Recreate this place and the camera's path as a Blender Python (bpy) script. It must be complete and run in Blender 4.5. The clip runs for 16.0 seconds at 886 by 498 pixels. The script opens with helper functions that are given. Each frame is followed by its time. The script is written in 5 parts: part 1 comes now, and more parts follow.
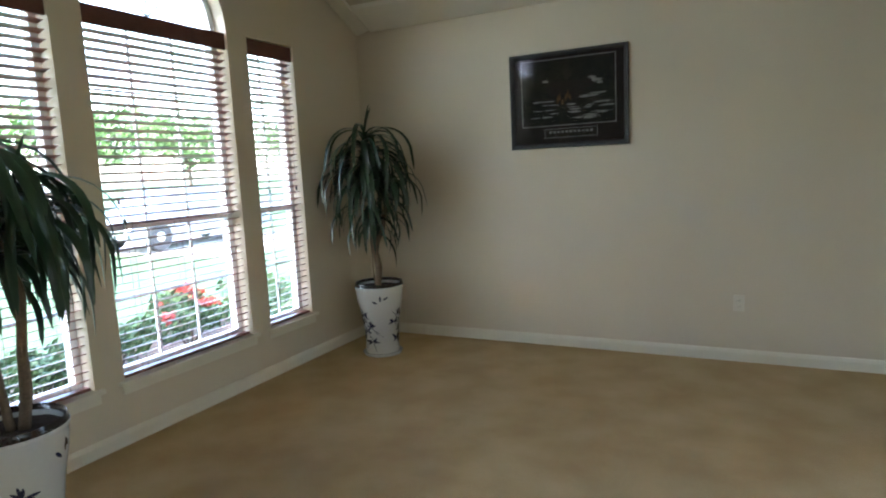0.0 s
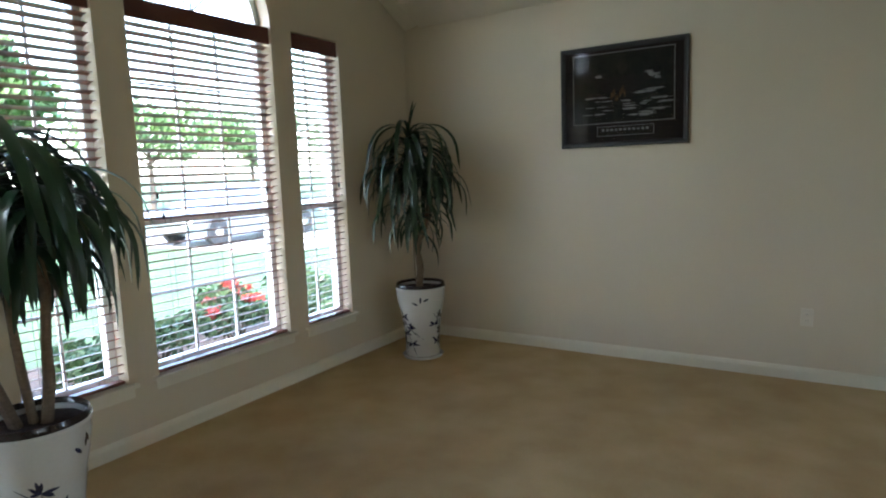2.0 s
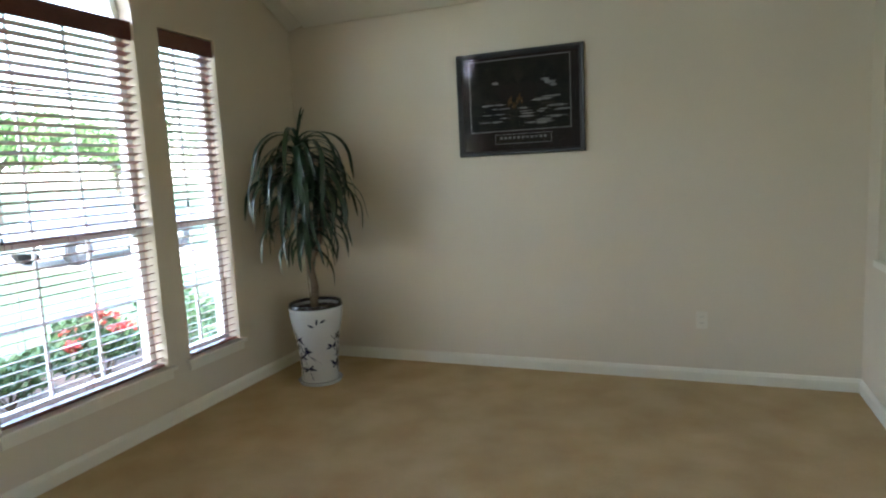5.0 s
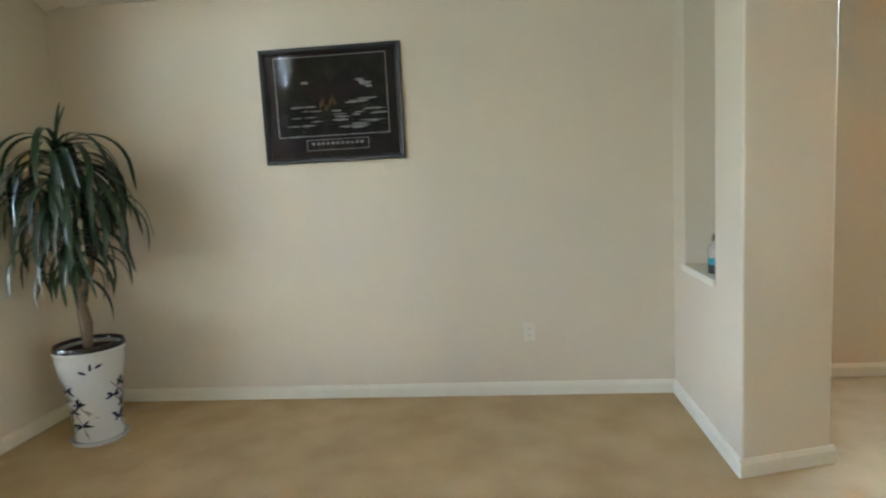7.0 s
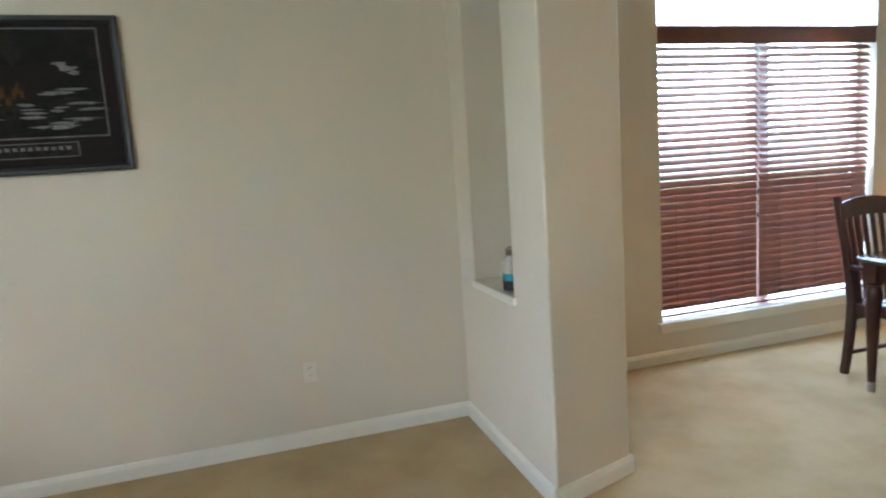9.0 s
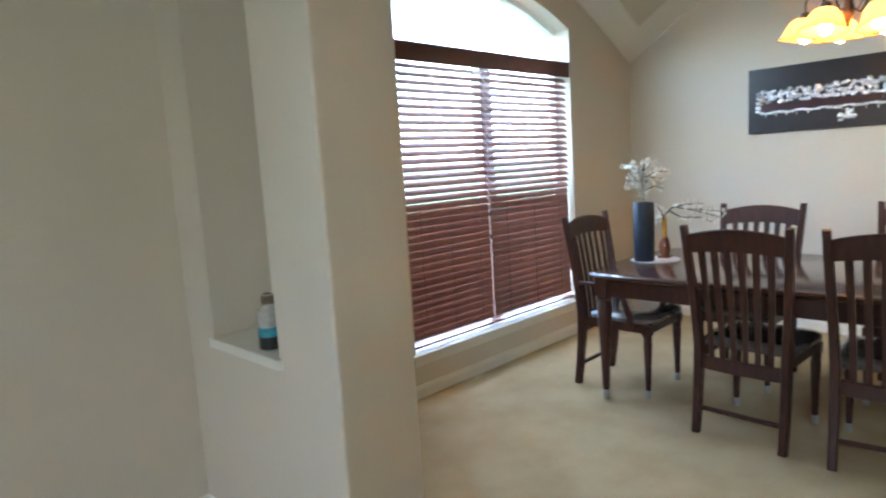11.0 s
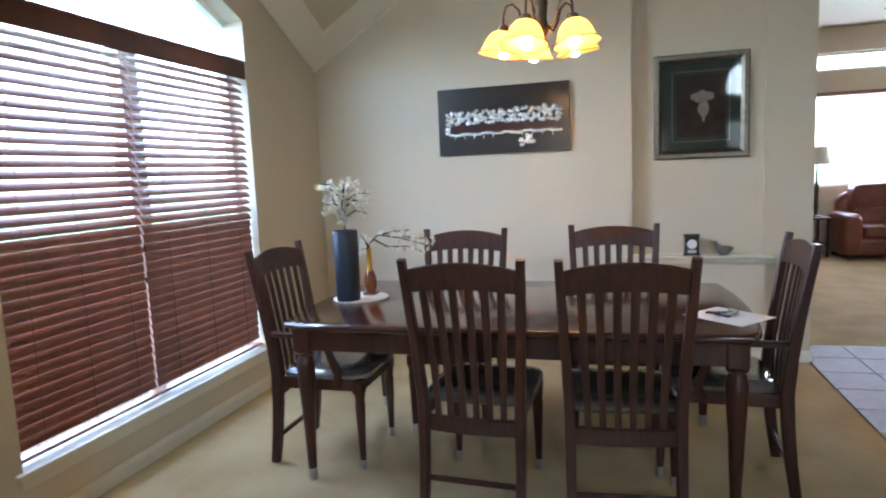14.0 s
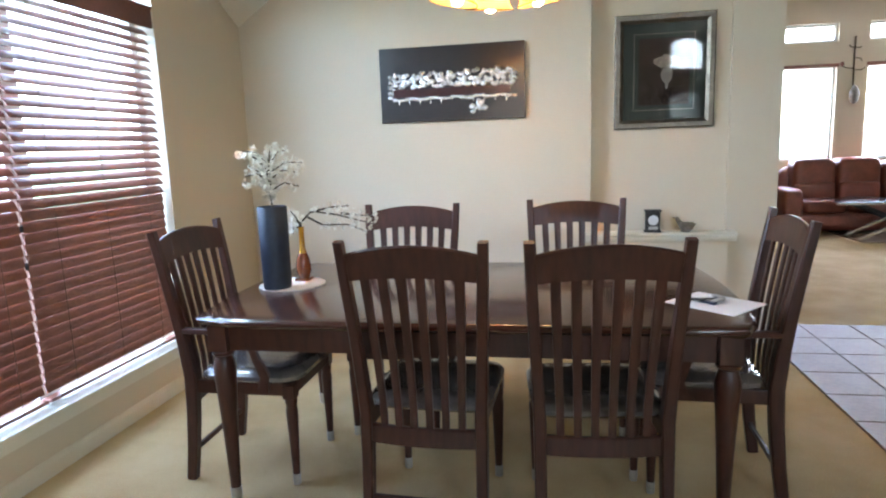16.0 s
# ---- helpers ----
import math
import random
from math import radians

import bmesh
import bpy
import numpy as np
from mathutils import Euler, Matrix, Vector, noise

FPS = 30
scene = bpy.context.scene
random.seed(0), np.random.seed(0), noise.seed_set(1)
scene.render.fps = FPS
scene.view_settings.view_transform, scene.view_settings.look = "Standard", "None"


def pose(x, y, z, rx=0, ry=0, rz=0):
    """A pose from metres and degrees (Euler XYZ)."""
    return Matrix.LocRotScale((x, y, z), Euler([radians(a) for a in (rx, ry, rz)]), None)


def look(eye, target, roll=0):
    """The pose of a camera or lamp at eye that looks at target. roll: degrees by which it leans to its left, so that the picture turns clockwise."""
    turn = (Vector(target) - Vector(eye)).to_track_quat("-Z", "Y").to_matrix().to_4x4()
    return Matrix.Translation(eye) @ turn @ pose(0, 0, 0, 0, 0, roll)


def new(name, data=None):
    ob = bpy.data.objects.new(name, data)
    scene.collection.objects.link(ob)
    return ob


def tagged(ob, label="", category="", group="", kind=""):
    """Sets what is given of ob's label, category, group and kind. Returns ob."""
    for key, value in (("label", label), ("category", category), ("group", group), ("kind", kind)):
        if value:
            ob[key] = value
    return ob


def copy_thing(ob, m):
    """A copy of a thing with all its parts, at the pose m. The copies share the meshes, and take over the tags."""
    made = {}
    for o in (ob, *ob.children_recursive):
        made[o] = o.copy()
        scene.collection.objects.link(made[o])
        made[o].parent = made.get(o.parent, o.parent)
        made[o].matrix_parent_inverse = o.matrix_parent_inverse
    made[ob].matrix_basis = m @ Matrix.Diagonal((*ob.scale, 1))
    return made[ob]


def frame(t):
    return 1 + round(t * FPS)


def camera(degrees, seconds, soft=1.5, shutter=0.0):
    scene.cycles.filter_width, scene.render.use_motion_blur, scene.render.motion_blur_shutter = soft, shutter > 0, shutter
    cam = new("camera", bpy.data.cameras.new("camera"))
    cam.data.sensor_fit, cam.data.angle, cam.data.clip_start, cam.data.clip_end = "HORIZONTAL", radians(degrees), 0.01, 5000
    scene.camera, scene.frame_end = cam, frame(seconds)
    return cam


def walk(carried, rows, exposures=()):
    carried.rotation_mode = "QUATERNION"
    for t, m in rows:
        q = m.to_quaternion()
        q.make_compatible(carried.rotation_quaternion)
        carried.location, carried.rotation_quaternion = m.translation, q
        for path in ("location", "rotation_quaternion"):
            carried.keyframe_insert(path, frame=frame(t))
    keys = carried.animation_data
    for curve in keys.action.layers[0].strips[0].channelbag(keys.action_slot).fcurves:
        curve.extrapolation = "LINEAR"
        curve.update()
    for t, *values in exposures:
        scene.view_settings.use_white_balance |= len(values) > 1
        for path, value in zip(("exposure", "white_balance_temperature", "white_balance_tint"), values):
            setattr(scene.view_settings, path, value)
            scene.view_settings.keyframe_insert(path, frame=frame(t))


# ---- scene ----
# camera and walk
PATH = [
    (0.0, 3.106, -4.645, 1.440, 26.63, -7.48, 2.82),
    (0.5, 3.127, -4.567, 1.441, 28.44, -7.61, 2.08),
    (1.0, 3.138, -4.493, 1.438, 30.23, -7.58, 1.77),
    (1.5, 3.122, -4.470, 1.427, 31.24, -7.43, 1.81),
    (2.0, 3.113, -4.462, 1.421, 31.92, -7.22, 2.12),
    (2.5, 3.116, -4.452, 1.425, 32.22, -7.05, 2.00),
    (3.0, 3.125, -4.445, 1.428, 31.99, -6.88, 1.89),
    (5.5, 2.884, -4.205, 1.453, 17.30, -7.11, 3.10),
    (6.0, 2.878, -4.119, 1.447, 13.32, -7.02, 3.38),
    (6.5, 2.884, -3.993, 1.444, 9.58, -7.01, 3.65),
    (7.0, 2.891, -3.870, 1.434, 5.55, -6.91, 3.07),
    (7.5, 2.852, -3.750, 1.438, 0.66, -7.03, 2.63),
    (8.0, 2.790, -3.652, 1.446, -5.24, -7.09, 3.54),
    (10.5, 2.836, -2.761, 1.499, -37.69, -7.94, 2.95),
    (11.0, 2.835, -2.663, 1.478, -45.43, -7.46, 3.45),
    (11.5, 2.892, -2.580, 1.465, -51.90, -7.10, 2.88),
    (12.0, 3.004, -2.506, 1.466, -57.64, -6.94, 3.48),
    (12.5, 3.130, -2.433, 1.467, -62.47, -6.88, 3.00),
    (13.0, 3.257, -2.348, 1.466, -67.05, -6.73, 2.43),
    (13.5, 3.393, -2.254, 1.464, -71.13, -6.73, 2.96),
    (14.0, 3.532, -2.179, 1.455, -74.40, -6.85, 2.46),
    (14.5, 3.679, -2.130, 1.453, -76.55, -7.40, 1.96),
    (15.0, 3.809, -2.098, 1.448, -77.91, -8.07, 1.87),
    (15.5, 3.897, -2.066, 1.434, -79.05, -8.73, 1.67),
    (16.0, 3.941, -2.045, 1.419, -79.84, -9.35, 2.02),
]
EXPOSURE = [(0.0, 5.33, 5960, 10), (1.0, 5.2, 5960, 10), (3.2, 5.1, 5960, 9), (5.5, 5.65, 6000, 10), (7.5, 6.2, 6080, 11), (9.0, 5.9, 6010, 12), (11.0, 5.57, 5910, 12), (13.5, 5.43, 5910, 13), (16.0, 5.82, 6080, 13)]
cam = camera(71.2, 16.0, soft=2.1, shutter=0.4)
walk(cam, [(t, pose(x, y, z, 90 + p, r, w)) for t, x, y, z, w, p, r in PATH], EXPOSURE)

# world and sun
SUN_EL, SUN_AZ = 50.0, 172.0
world = bpy.data.worlds.new("sky")
scene.world = world
world.use_nodes = True
_n = world.node_tree.nodes
_bg = _n["Background"]
_sky = _n.new("ShaderNodeTexSky")
_sky.sky_type = "NISHITA"
_sky.sun_disc = False
_sky.sun_elevation = radians(SUN_EL)
_sky.sun_rotation = radians(SUN_AZ)
_sky.air_density, _sky.dust_density = 1.0, 2.5
world.node_tree.links.new(_sky.outputs[0], _bg.inputs[0])
_bg.inputs[1].default_value = 0.115
_sd = bpy.data.lights.new("sun", "SUN")
_sd.energy, _sd.angle, _sd.color = 0.55, radians(0.5), (1.0, 0.95, 0.88)
sun = new("sun", _sd)
_d = Vector((math.sin(radians(SUN_AZ)) * math.cos(radians(SUN_EL)), math.cos(radians(SUN_AZ)) * math.cos(radians(SUN_EL)), math.sin(radians(SUN_EL))))
sun.matrix_world = look(_d * 30, (0, 0, 0))


# daylight through the glazed front door and its transom
for _nm, _w, _h, _z, _p in (("transom_daylight", 0.56, 0.56, 3.02, 1.6), ("door_daylight", 0.52, 1.85, 1.30, 0.14)):
    _a = bpy.data.lights.new(_nm, "AREA")
    _a.shape, _a.size, _a.size_y, _a.energy, _a.color = "RECTANGLE", _w, _h, _p, (0.74, 0.88, 1.0)
    new(_nm, _a).matrix_world = look((-0.035, -4.525, _z), (3.0, -4.525, _z))

# daylight in the family room's windows
for _y in (-5.64, -7.13, -8.58):
    _a = bpy.data.lights.new("window_daylight", "AREA")
    _a.shape, _a.size, _a.size_y, _a.energy, _a.color = "RECTANGLE", 0.92, 1.30, 0.36, (0.84, 0.94, 1.0)
    new("window_daylight", _a).matrix_world = look((14.535, _y, 1.70), (10.0, _y, 1.70))

# daylight in the arch above the dining room's blinds
_a = bpy.data.lights.new("arch_daylight", "AREA")
_a.shape, _a.size, _a.size_y, _a.energy, _a.color = "RECTANGLE", 1.15, 0.22, 1.1, (0.64, 0.89, 1.0)
new("arch_daylight", _a).matrix_world = look((6.32, 0.32, 2.40), (6.1, -1.0, 0.2))

# daylight behind the dining room's blinds
_a = bpy.data.lights.new("blind_daylight", "AREA")
_a.shape, _a.size, _a.size_y, _a.energy, _a.color = "RECTANGLE", 1.80, 1.80, 1.75, (0.58, 0.80, 1.0)
new("blind_daylight", _a).matrix_world = look((6.37, 0.345, 1.23), (6.37, -2.0, 1.23))


# ---- materials
def mat(name, color, rough=0.6, metal=0.0, vary=0.12, scale=6.0, fine=60.0, bump=0.05, bump_scale=None, spec=0.5, second=None, stretch=None, coat=0.0, random=0.0, spread=0.17):
    """Principled surface with variation at two scales and fine relief."""
    m = bpy.data.materials.new(name)
    m.use_nodes = True
    t = m.node_tree
    b = t.nodes["Principled BSDF"]
    b.inputs["Roughness"].default_value = rough
    b.inputs["Metallic"].default_value = metal
    b.inputs["Specular IOR Level"].default_value = spec
    b.inputs["Coat Weight"].default_value = coat
    b.inputs["Coat Roughness"].default_value = 0.15
    co = t.nodes.new("ShaderNodeTexCoord")
    mp = t.nodes.new("ShaderNodeMapping")
    t.links.new(co.outputs["Object"], mp.inputs[0])
    if stretch:
        mp.inputs["Scale"].default_value = stretch
    n1 = t.nodes.new("ShaderNodeTexNoise")
    n1.inputs["Scale"].default_value, n1.inputs["Detail"].default_value = scale, 4
    n2 = t.nodes.new("ShaderNodeTexNoise")
    n2.inputs["Scale"].default_value, n2.inputs["Detail"].default_value = fine, 3
    for n in (n1, n2):
        t.links.new(mp.outputs[0], n.inputs["Vector"])
    add = t.nodes.new("ShaderNodeMath")
    add.operation = "MULTIPLY_ADD"
    add.inputs[1].default_value = 0.5
    half = t.nodes.new("ShaderNodeMath")
    half.operation = "MULTIPLY"
    half.inputs[1].default_value = 0.5
    t.links.new(n2.outputs[0], half.inputs[0])
    t.links.new(n1.outputs[0], add.inputs[0])
    t.links.new(half.outputs[0], add.inputs[2])
    fac = add.outputs[0]
    if random:
        oi = t.nodes.new("ShaderNodeObjectInfo")
        ra = t.nodes.new("ShaderNodeMath")
        ra.operation = "MULTIPLY_ADD"
        ra.inputs[1].default_value = random
        t.links.new(oi.outputs["Random"], ra.inputs[0])
        t.links.new(fac, ra.inputs[2])
        fac = ra.outputs[0]
    ramp = t.nodes.new("ShaderNodeValToRGB")
    c2 = second or [min(1, c * (1 + vary)) for c in color]
    c1 = color if second else [c * (1 - vary) for c in color]
    ramp.color_ramp.elements[0].position, ramp.color_ramp.elements[1].position = 0.5 - spread, 0.5 + spread
    ramp.color_ramp.elements[0].color = (*c1, 1)
    ramp.color_ramp.elements[1].color = (*c2, 1)
    t.links.new(fac, ramp.inputs[0])
    t.links.new(ramp.outputs[0], b.inputs["Base Color"])
    if bump:
        bp = t.nodes.new("ShaderNodeBump")
        bp.inputs["Strength"].default_value = bump
        bp.inputs["Distance"].default_value = 0.01
        if bump_scale:
            n3 = t.nodes.new("ShaderNodeTexNoise")
            n3.inputs["Scale"].default_value, n3.inputs["Detail"].default_value = bump_scale, 2
            t.links.new(mp.outputs[0], n3.inputs["Vector"])
            t.links.new(n3.outputs[0], bp.inputs["Height"])
        else:
            t.links.new(n2.outputs[0], bp.inputs["Height"])
        t.links.new(bp.outputs[0], b.inputs["Normal"])
    return m


def glass_pane(name, tint=(1, 1, 1), gloss=0.02, ior=1.45):
    m = bpy.data.materials.new(name)
    m.use_nodes = True
    t = m.node_tree
    t.nodes.remove(t.nodes["Principled BSDF"])
    tr = t.nodes.new("ShaderNodeBsdfTransparent")
    tr.inputs[0].default_value = (*tint, 1)
    gl = t.nodes.new("ShaderNodeBsdfGlossy")
    gl.inputs["Roughness"].default_value = gloss
    fr = t.nodes.new("ShaderNodeFresnel")
    fr.inputs[0].default_value = ior
    mx = t.nodes.new("ShaderNodeMixShader")
    t.links.new(fr.outputs[0], mx.inputs[0])
    t.links.new(tr.outputs[0], mx.inputs[1])
    t.links.new(gl.outputs[0], mx.inputs[2])
    t.links.new(mx.outputs[0], t.nodes["Material Output"].inputs[0])
    return m


def glow(name, color, strength):
    m = bpy.data.materials.new(name)
    m.use_nodes = True
    b = m.node_tree.nodes["Principled BSDF"]
    b.inputs["Base Color"].default_value = (*color, 1)
    b.inputs["Emission Color"].default_value = (*color, 1)
    b.inputs["Emission Strength"].default_value = strength
    b.inputs["Roughness"].default_value = 0.3
    return m


M_WALL = mat("wall_paint", (0.605, 0.522, 0.402), 0.55, vary=0.03, scale=1.5, fine=120, bump=0.06, bump_scale=220)
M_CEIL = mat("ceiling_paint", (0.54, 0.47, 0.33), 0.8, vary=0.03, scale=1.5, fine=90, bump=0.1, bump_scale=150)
M_TRIM = mat("trim_paint", (0.70, 0.65, 0.54), 0.4, vary=0.03, scale=3, bump=0.01)
M_WHITE = mat("white_vinyl", (0.78, 0.78, 0.76), 0.35, vary=0.03, bump=0.0)
M_CARPET = mat("carpet", (0.475, 0.332, 0.166), 0.95, vary=0.18, scale=3.2, spread=0.11, fine=180, bump=0.6, bump_scale=420, spec=0.1, second=(0.605, 0.447, 0.248))
M_TILE = mat("ceramic_tile", (0.25, 0.165, 0.12), 0.58, spec=0.36, vary=0.16, scale=5, fine=40, bump=0.03, random=0.12)
M_GROUT = mat("grout", (0.16, 0.13, 0.10), 0.9, vary=0.15, scale=30)
M_BLIND = mat("blind_wood", (0.20, 0.078, 0.055), 0.34, vary=0.25, scale=8, fine=50, bump=0.02, stretch=(1, 1, 1), random=0.15)
M_VALANCE = mat("valance_wood", (0.11, 0.035, 0.022), 0.35, vary=0.25, scale=10, bump=0.02)
M_WOOD = mat("dark_cherry_wood", (0.042, 0.0125, 0.007), 0.4, vary=0.45, scale=5, fine=40, bump=0.02, stretch=(1, 1, 0.2), coat=0.05, spec=0.38)
M_TABLE = mat("table_top_wood", (0.052, 0.017, 0.011), 0.2, vary=0.4, scale=4, fine=40, bump=0.01, stretch=(1, 0.12, 1), coat=0.5)
M_GLASS = glass_pane("window_glass")


# ---- mesh helpers
def mesh_ob(name, bm, material, smooth=False):
    me = bpy.data.meshes.new(name)
    bm.normal_update()
    bm.to_mesh(me)
    bm.free()
    for m in material if isinstance(material, (list, tuple)) else (material,):
        me.materials.append(m)
    if smooth:
        me.polygons.foreach_set("use_smooth", [True] * len(me.polygons))
        me.set_sharp_from_angle(angle=radians(38))
    return new(name, me)


def part(name, bm, material, parent, label="", smooth=False):
    ob = mesh_ob(name, bm, material, smooth)
    ob.parent = parent
    if label:
        ob["label"] = label
    return ob


def thing(name, label, category, group="", at=None):
    e = new(name)
    e.empty_display_size = 0.1
    if at is not None:
        e.matrix_basis = at
    return tagged(e, label, category, group)


def add_box(bm, lo, hi, bevel=0.0, m=None):
    vs = [bm.verts.new((x, y, z)) for z in (lo[2], hi[2]) for y in (lo[1], hi[1]) for x in (lo[0], hi[0])]
    fs = [bm.faces.new([vs[i] for i in f]) for f in ((0, 2, 3, 1), (4, 5, 7, 6), (0, 1, 5, 4), (2, 6, 7, 3), (0, 4, 6, 2), (1, 3, 7, 5))]
    if m is not None:
        for v in vs:
            v.co = m @ v.co
    if bevel:
        es = list({e for f in fs for e in f.edges})
        bmesh.ops.bevel(bm, geom=es, offset=bevel, segments=2, profile=0.6, affect="EDGES")
    return bm


def box(lo, hi, bevel=0.0, m=None):
    return add_box(bmesh.new(), lo, hi, bevel, m)


def add_loft(bm, rings, closed=True, caps=True):
    """Joins rings of equal length (lists of points) into a skin."""
    rs = [[bm.verts.new(p) for p in r] for r in rings]
    n = len(rs[0])
    for a, b in zip(rs, rs[1:]):
        for i in range(n if closed else n - 1):
            j = (i + 1) % n
            bm.faces.new((a[i], a[j], b[j], b[i]))
    if caps:
        bm.faces.new(rs[0][::-1])
        bm.faces.new(rs[-1])
    return bm


def add_lathe(bm, profile, n=24, at=(0, 0, 0), caps=True):
    rings = [[(at[0] + r * math.cos(2 * math.pi * i / n), at[1] + r * math.sin(2 * math.pi * i / n), at[2] + z) for i in range(n)] for r, z in profile]
    return add_loft(bm, rings, True, caps)


def lathe(profile, n=24, at=(0, 0, 0), caps=True):
    return add_lathe(bmesh.new(), profile, n, at, caps)


def add_tube(bm, pts, radii, n=8, caps=True):
    """A round bar along points, with a radius (or one for all) at each."""
    pts = [Vector(p) for p in pts]
    if isinstance(radii, (int, float)):
        radii = [radii] * len(pts)
    rings, ref = [], None
    for i, p in enumerate(pts):
        d = (pts[min(i + 1, len(pts) - 1)] - pts[max(i - 1, 0)]).normalized()
        if ref is None:
            ref = d.orthogonal()
        u = (ref - d * ref.dot(d)).normalized()
        ref = u
        w = d.cross(u)
        rings.append([p + (u * math.cos(2 * math.pi * k / n) + w * math.sin(2 * math.pi * k / n)) * radii[i] for k in range(n)])
    return add_loft(bm, rings, True, caps)


def tube(pts, radii, n=8):
    return add_tube(bmesh.new(), pts, radii, n)


def add_bar(bm, pts, half_w, half_d, across=(0, 1, 0)):
    """A bar of rectangular section along points; half_w along 'across', half_d square to it (numbers or lists)."""
    pts = [Vector(p) for p in pts]
    n = len(pts)
    hw = [half_w] * n if isinstance(half_w, (int, float)) else half_w
    hd = [half_d] * n if isinstance(half_d, (int, float)) else half_d
    a = Vector(across).normalized()
    rings = []
    for i, p in enumerate(pts):
        d = (pts[min(i + 1, n - 1)] - pts[max(i - 1, 0)]).normalized()
        w = d.cross(a).normalized()
        c = 0.25
        r = []
        for s, q in ((1, 1), (-1, 1), (-1, -1), (1, -1)):
            e1 = p + a * s * hw[i] * (1 if s * q > 0 else 1 - c) + w * q * hd[i] * (1 - c if s * q > 0 else 1)
            e2 = p + a * s * hw[i] * (1 - c if s * q > 0 else 1) + w * q * hd[i] * (1 if s * q > 0 else 1 - c)
            r += [e1, e2]
        rings.append(r)
    return add_loft(bm, rings)


def bar(pts, half_w, half_d, across=(0, 1, 0)):
    return add_bar(bmesh.new(), pts, half_w, half_d, across)


def column_wall(bm, axis, f0, f1, us, top, openings):
    """A wall between the planes f0 and f1 of an axis, in columns along u; openings are (u0, u1, low, head), head a function of u."""
    cuts = sorted(set(round(u, 4) for u in us))
    for a, b in zip(cuts, cuts[1:]):
        mid = (a + b) / 2
        spans, z0 = [], (0.0, 0.0)
        for o in openings:
            if o[0] - 1e-6 <= mid <= o[1] + 1e-6:
                spans.append((z0, (o[2], o[2])))
                z0 = (o[3](a), o[3](b))
        spans.append((z0, (top(a), top(b))))
        for (la, lb), (ha, hb) in spans:
            if ha - la < 1e-4 and hb - lb < 1e-4:
                continue
            q = []
            for f in (f0, f1):
                for u, z in ((a, la), (b, lb), (b, hb), (a, ha)):
                    q.append(bm.verts.new((f, u, z) if axis == "x" else (u, f, z)))
            for f in ((0, 1, 2, 3), (7, 6, 5, 4), (0, 4, 5, 1), (1, 5, 6, 2), (2, 6, 7, 3), (3, 7, 4, 0)):
                bm.faces.new([q[i] for i in f])
    bmesh.ops.recalc_face_normals(bm, faces=bm.faces)
    return bm


def steps(a, b, n):
    return [a + (b - a) * i / n for i in range(n + 1)]


# ---- the plan, in metres
A_X = 3.907          # the living room's far wall runs from x=0 to here
STUB = [(3.907, -1.094), (4.355, -0.958)]
W2Y = 0.232          # inner face of the dining room's window wall
BX = 8.337           # inner face of the dining room's end wall
B_END = -3.50
FLAT = 3.42
BACK = -6.6
FAR = 14.40          # family room's window wall
PLATE = 2.62
LOW = 2.34


def living_top(y):
    return min(FLAT, PLATE - 0.5 * y)


def w2_top(x):
    return min(FLAT, LOW + 0.5 * (BX - x))


def b_top(y):
    return min(FLAT, LOW + 0.67 * (W2Y - y))


WIN_A = (-3.19, -2.68)
WIN_B = (-2.505, -1.515)
WIN_C = (-1.335, -0.865)
DOOR = (-5.0, -4.05)
FAN = (-4.83, -4.22)     # arched light above the front door
SILL1, HEAD1 = 0.355, 2.385
ARC_Y, ARC_R = (WIN_B[0] + WIN_B[1]) / 2, (WIN_B[1] - WIN_B[0]) / 2
WIN_D = (5.421, 7.322)
SILL2, HEAD2 = 0.285, 2.255


def arch1(y):
    return HEAD1 + math.sqrt(max(0, ARC_R ** 2 - (y - ARC_Y) ** 2))


def fan_top(y):
    m, r = (FAN[0] + FAN[1]) / 2, (FAN[1] - FAN[0]) / 2
    return 3.03 + math.sqrt(max(0, r ** 2 - (y - m) ** 2))


def arch2(x):
    return 2.755 - 0.244 * (x - (WIN_D[0] + WIN_D[1]) / 2) ** 2


_bm = bmesh.new()
flat_head = lambda u: HEAD1
ops = [(WIN_A[0], WIN_A[1], SILL1, flat_head), (WIN_B[0], WIN_B[1], SILL1, arch1), (WIN_C[0], WIN_C[1], SILL1, flat_head), (DOOR[0], DOOR[1], 0.0, lambda u: 2.42), (FAN[0], FAN[1], 2.74, fan_top)]
us = [BACK - 0.15, *DOOR, *[(FAN[0] + FAN[1]) / 2 - (FAN[1] - FAN[0]) / 2 * math.cos(math.pi * i / 18) for i in range(19)], *WIN_A, *[ARC_Y - ARC_R * math.cos(math.pi * i / 28) for i in range(29)], *WIN_C, -1.6, 0.15]
wall_west = tagged(mesh_ob("wall_west", column_wall(_bm, "x", -0.16, 0.0, us, living_top, ops), M_WALL), "beige painted wall with three tall windows", "wall", kind="structure")
wall_north = tagged(mesh_ob("wall_north", box((0.0, 0.0, 0), (A_X, 0.15, FLAT)), M_WALL), "plain beige painted wall behind a framed picture", "wall", kind="structure")
_bm = bmesh.new()
us = [4.355, *steps(WIN_D[0], WIN_D[1], 16), 6.177, BX]
wall_dining_window = tagged(mesh_ob("wall_dining_window", column_wall(_bm, "y", W2Y, W2Y + 0.18, us, w2_top, [(WIN_D[0], WIN_D[1], SILL2, arch2)]), M_WALL), "beige painted dining room wall with one arched window", "wall", kind="structure")

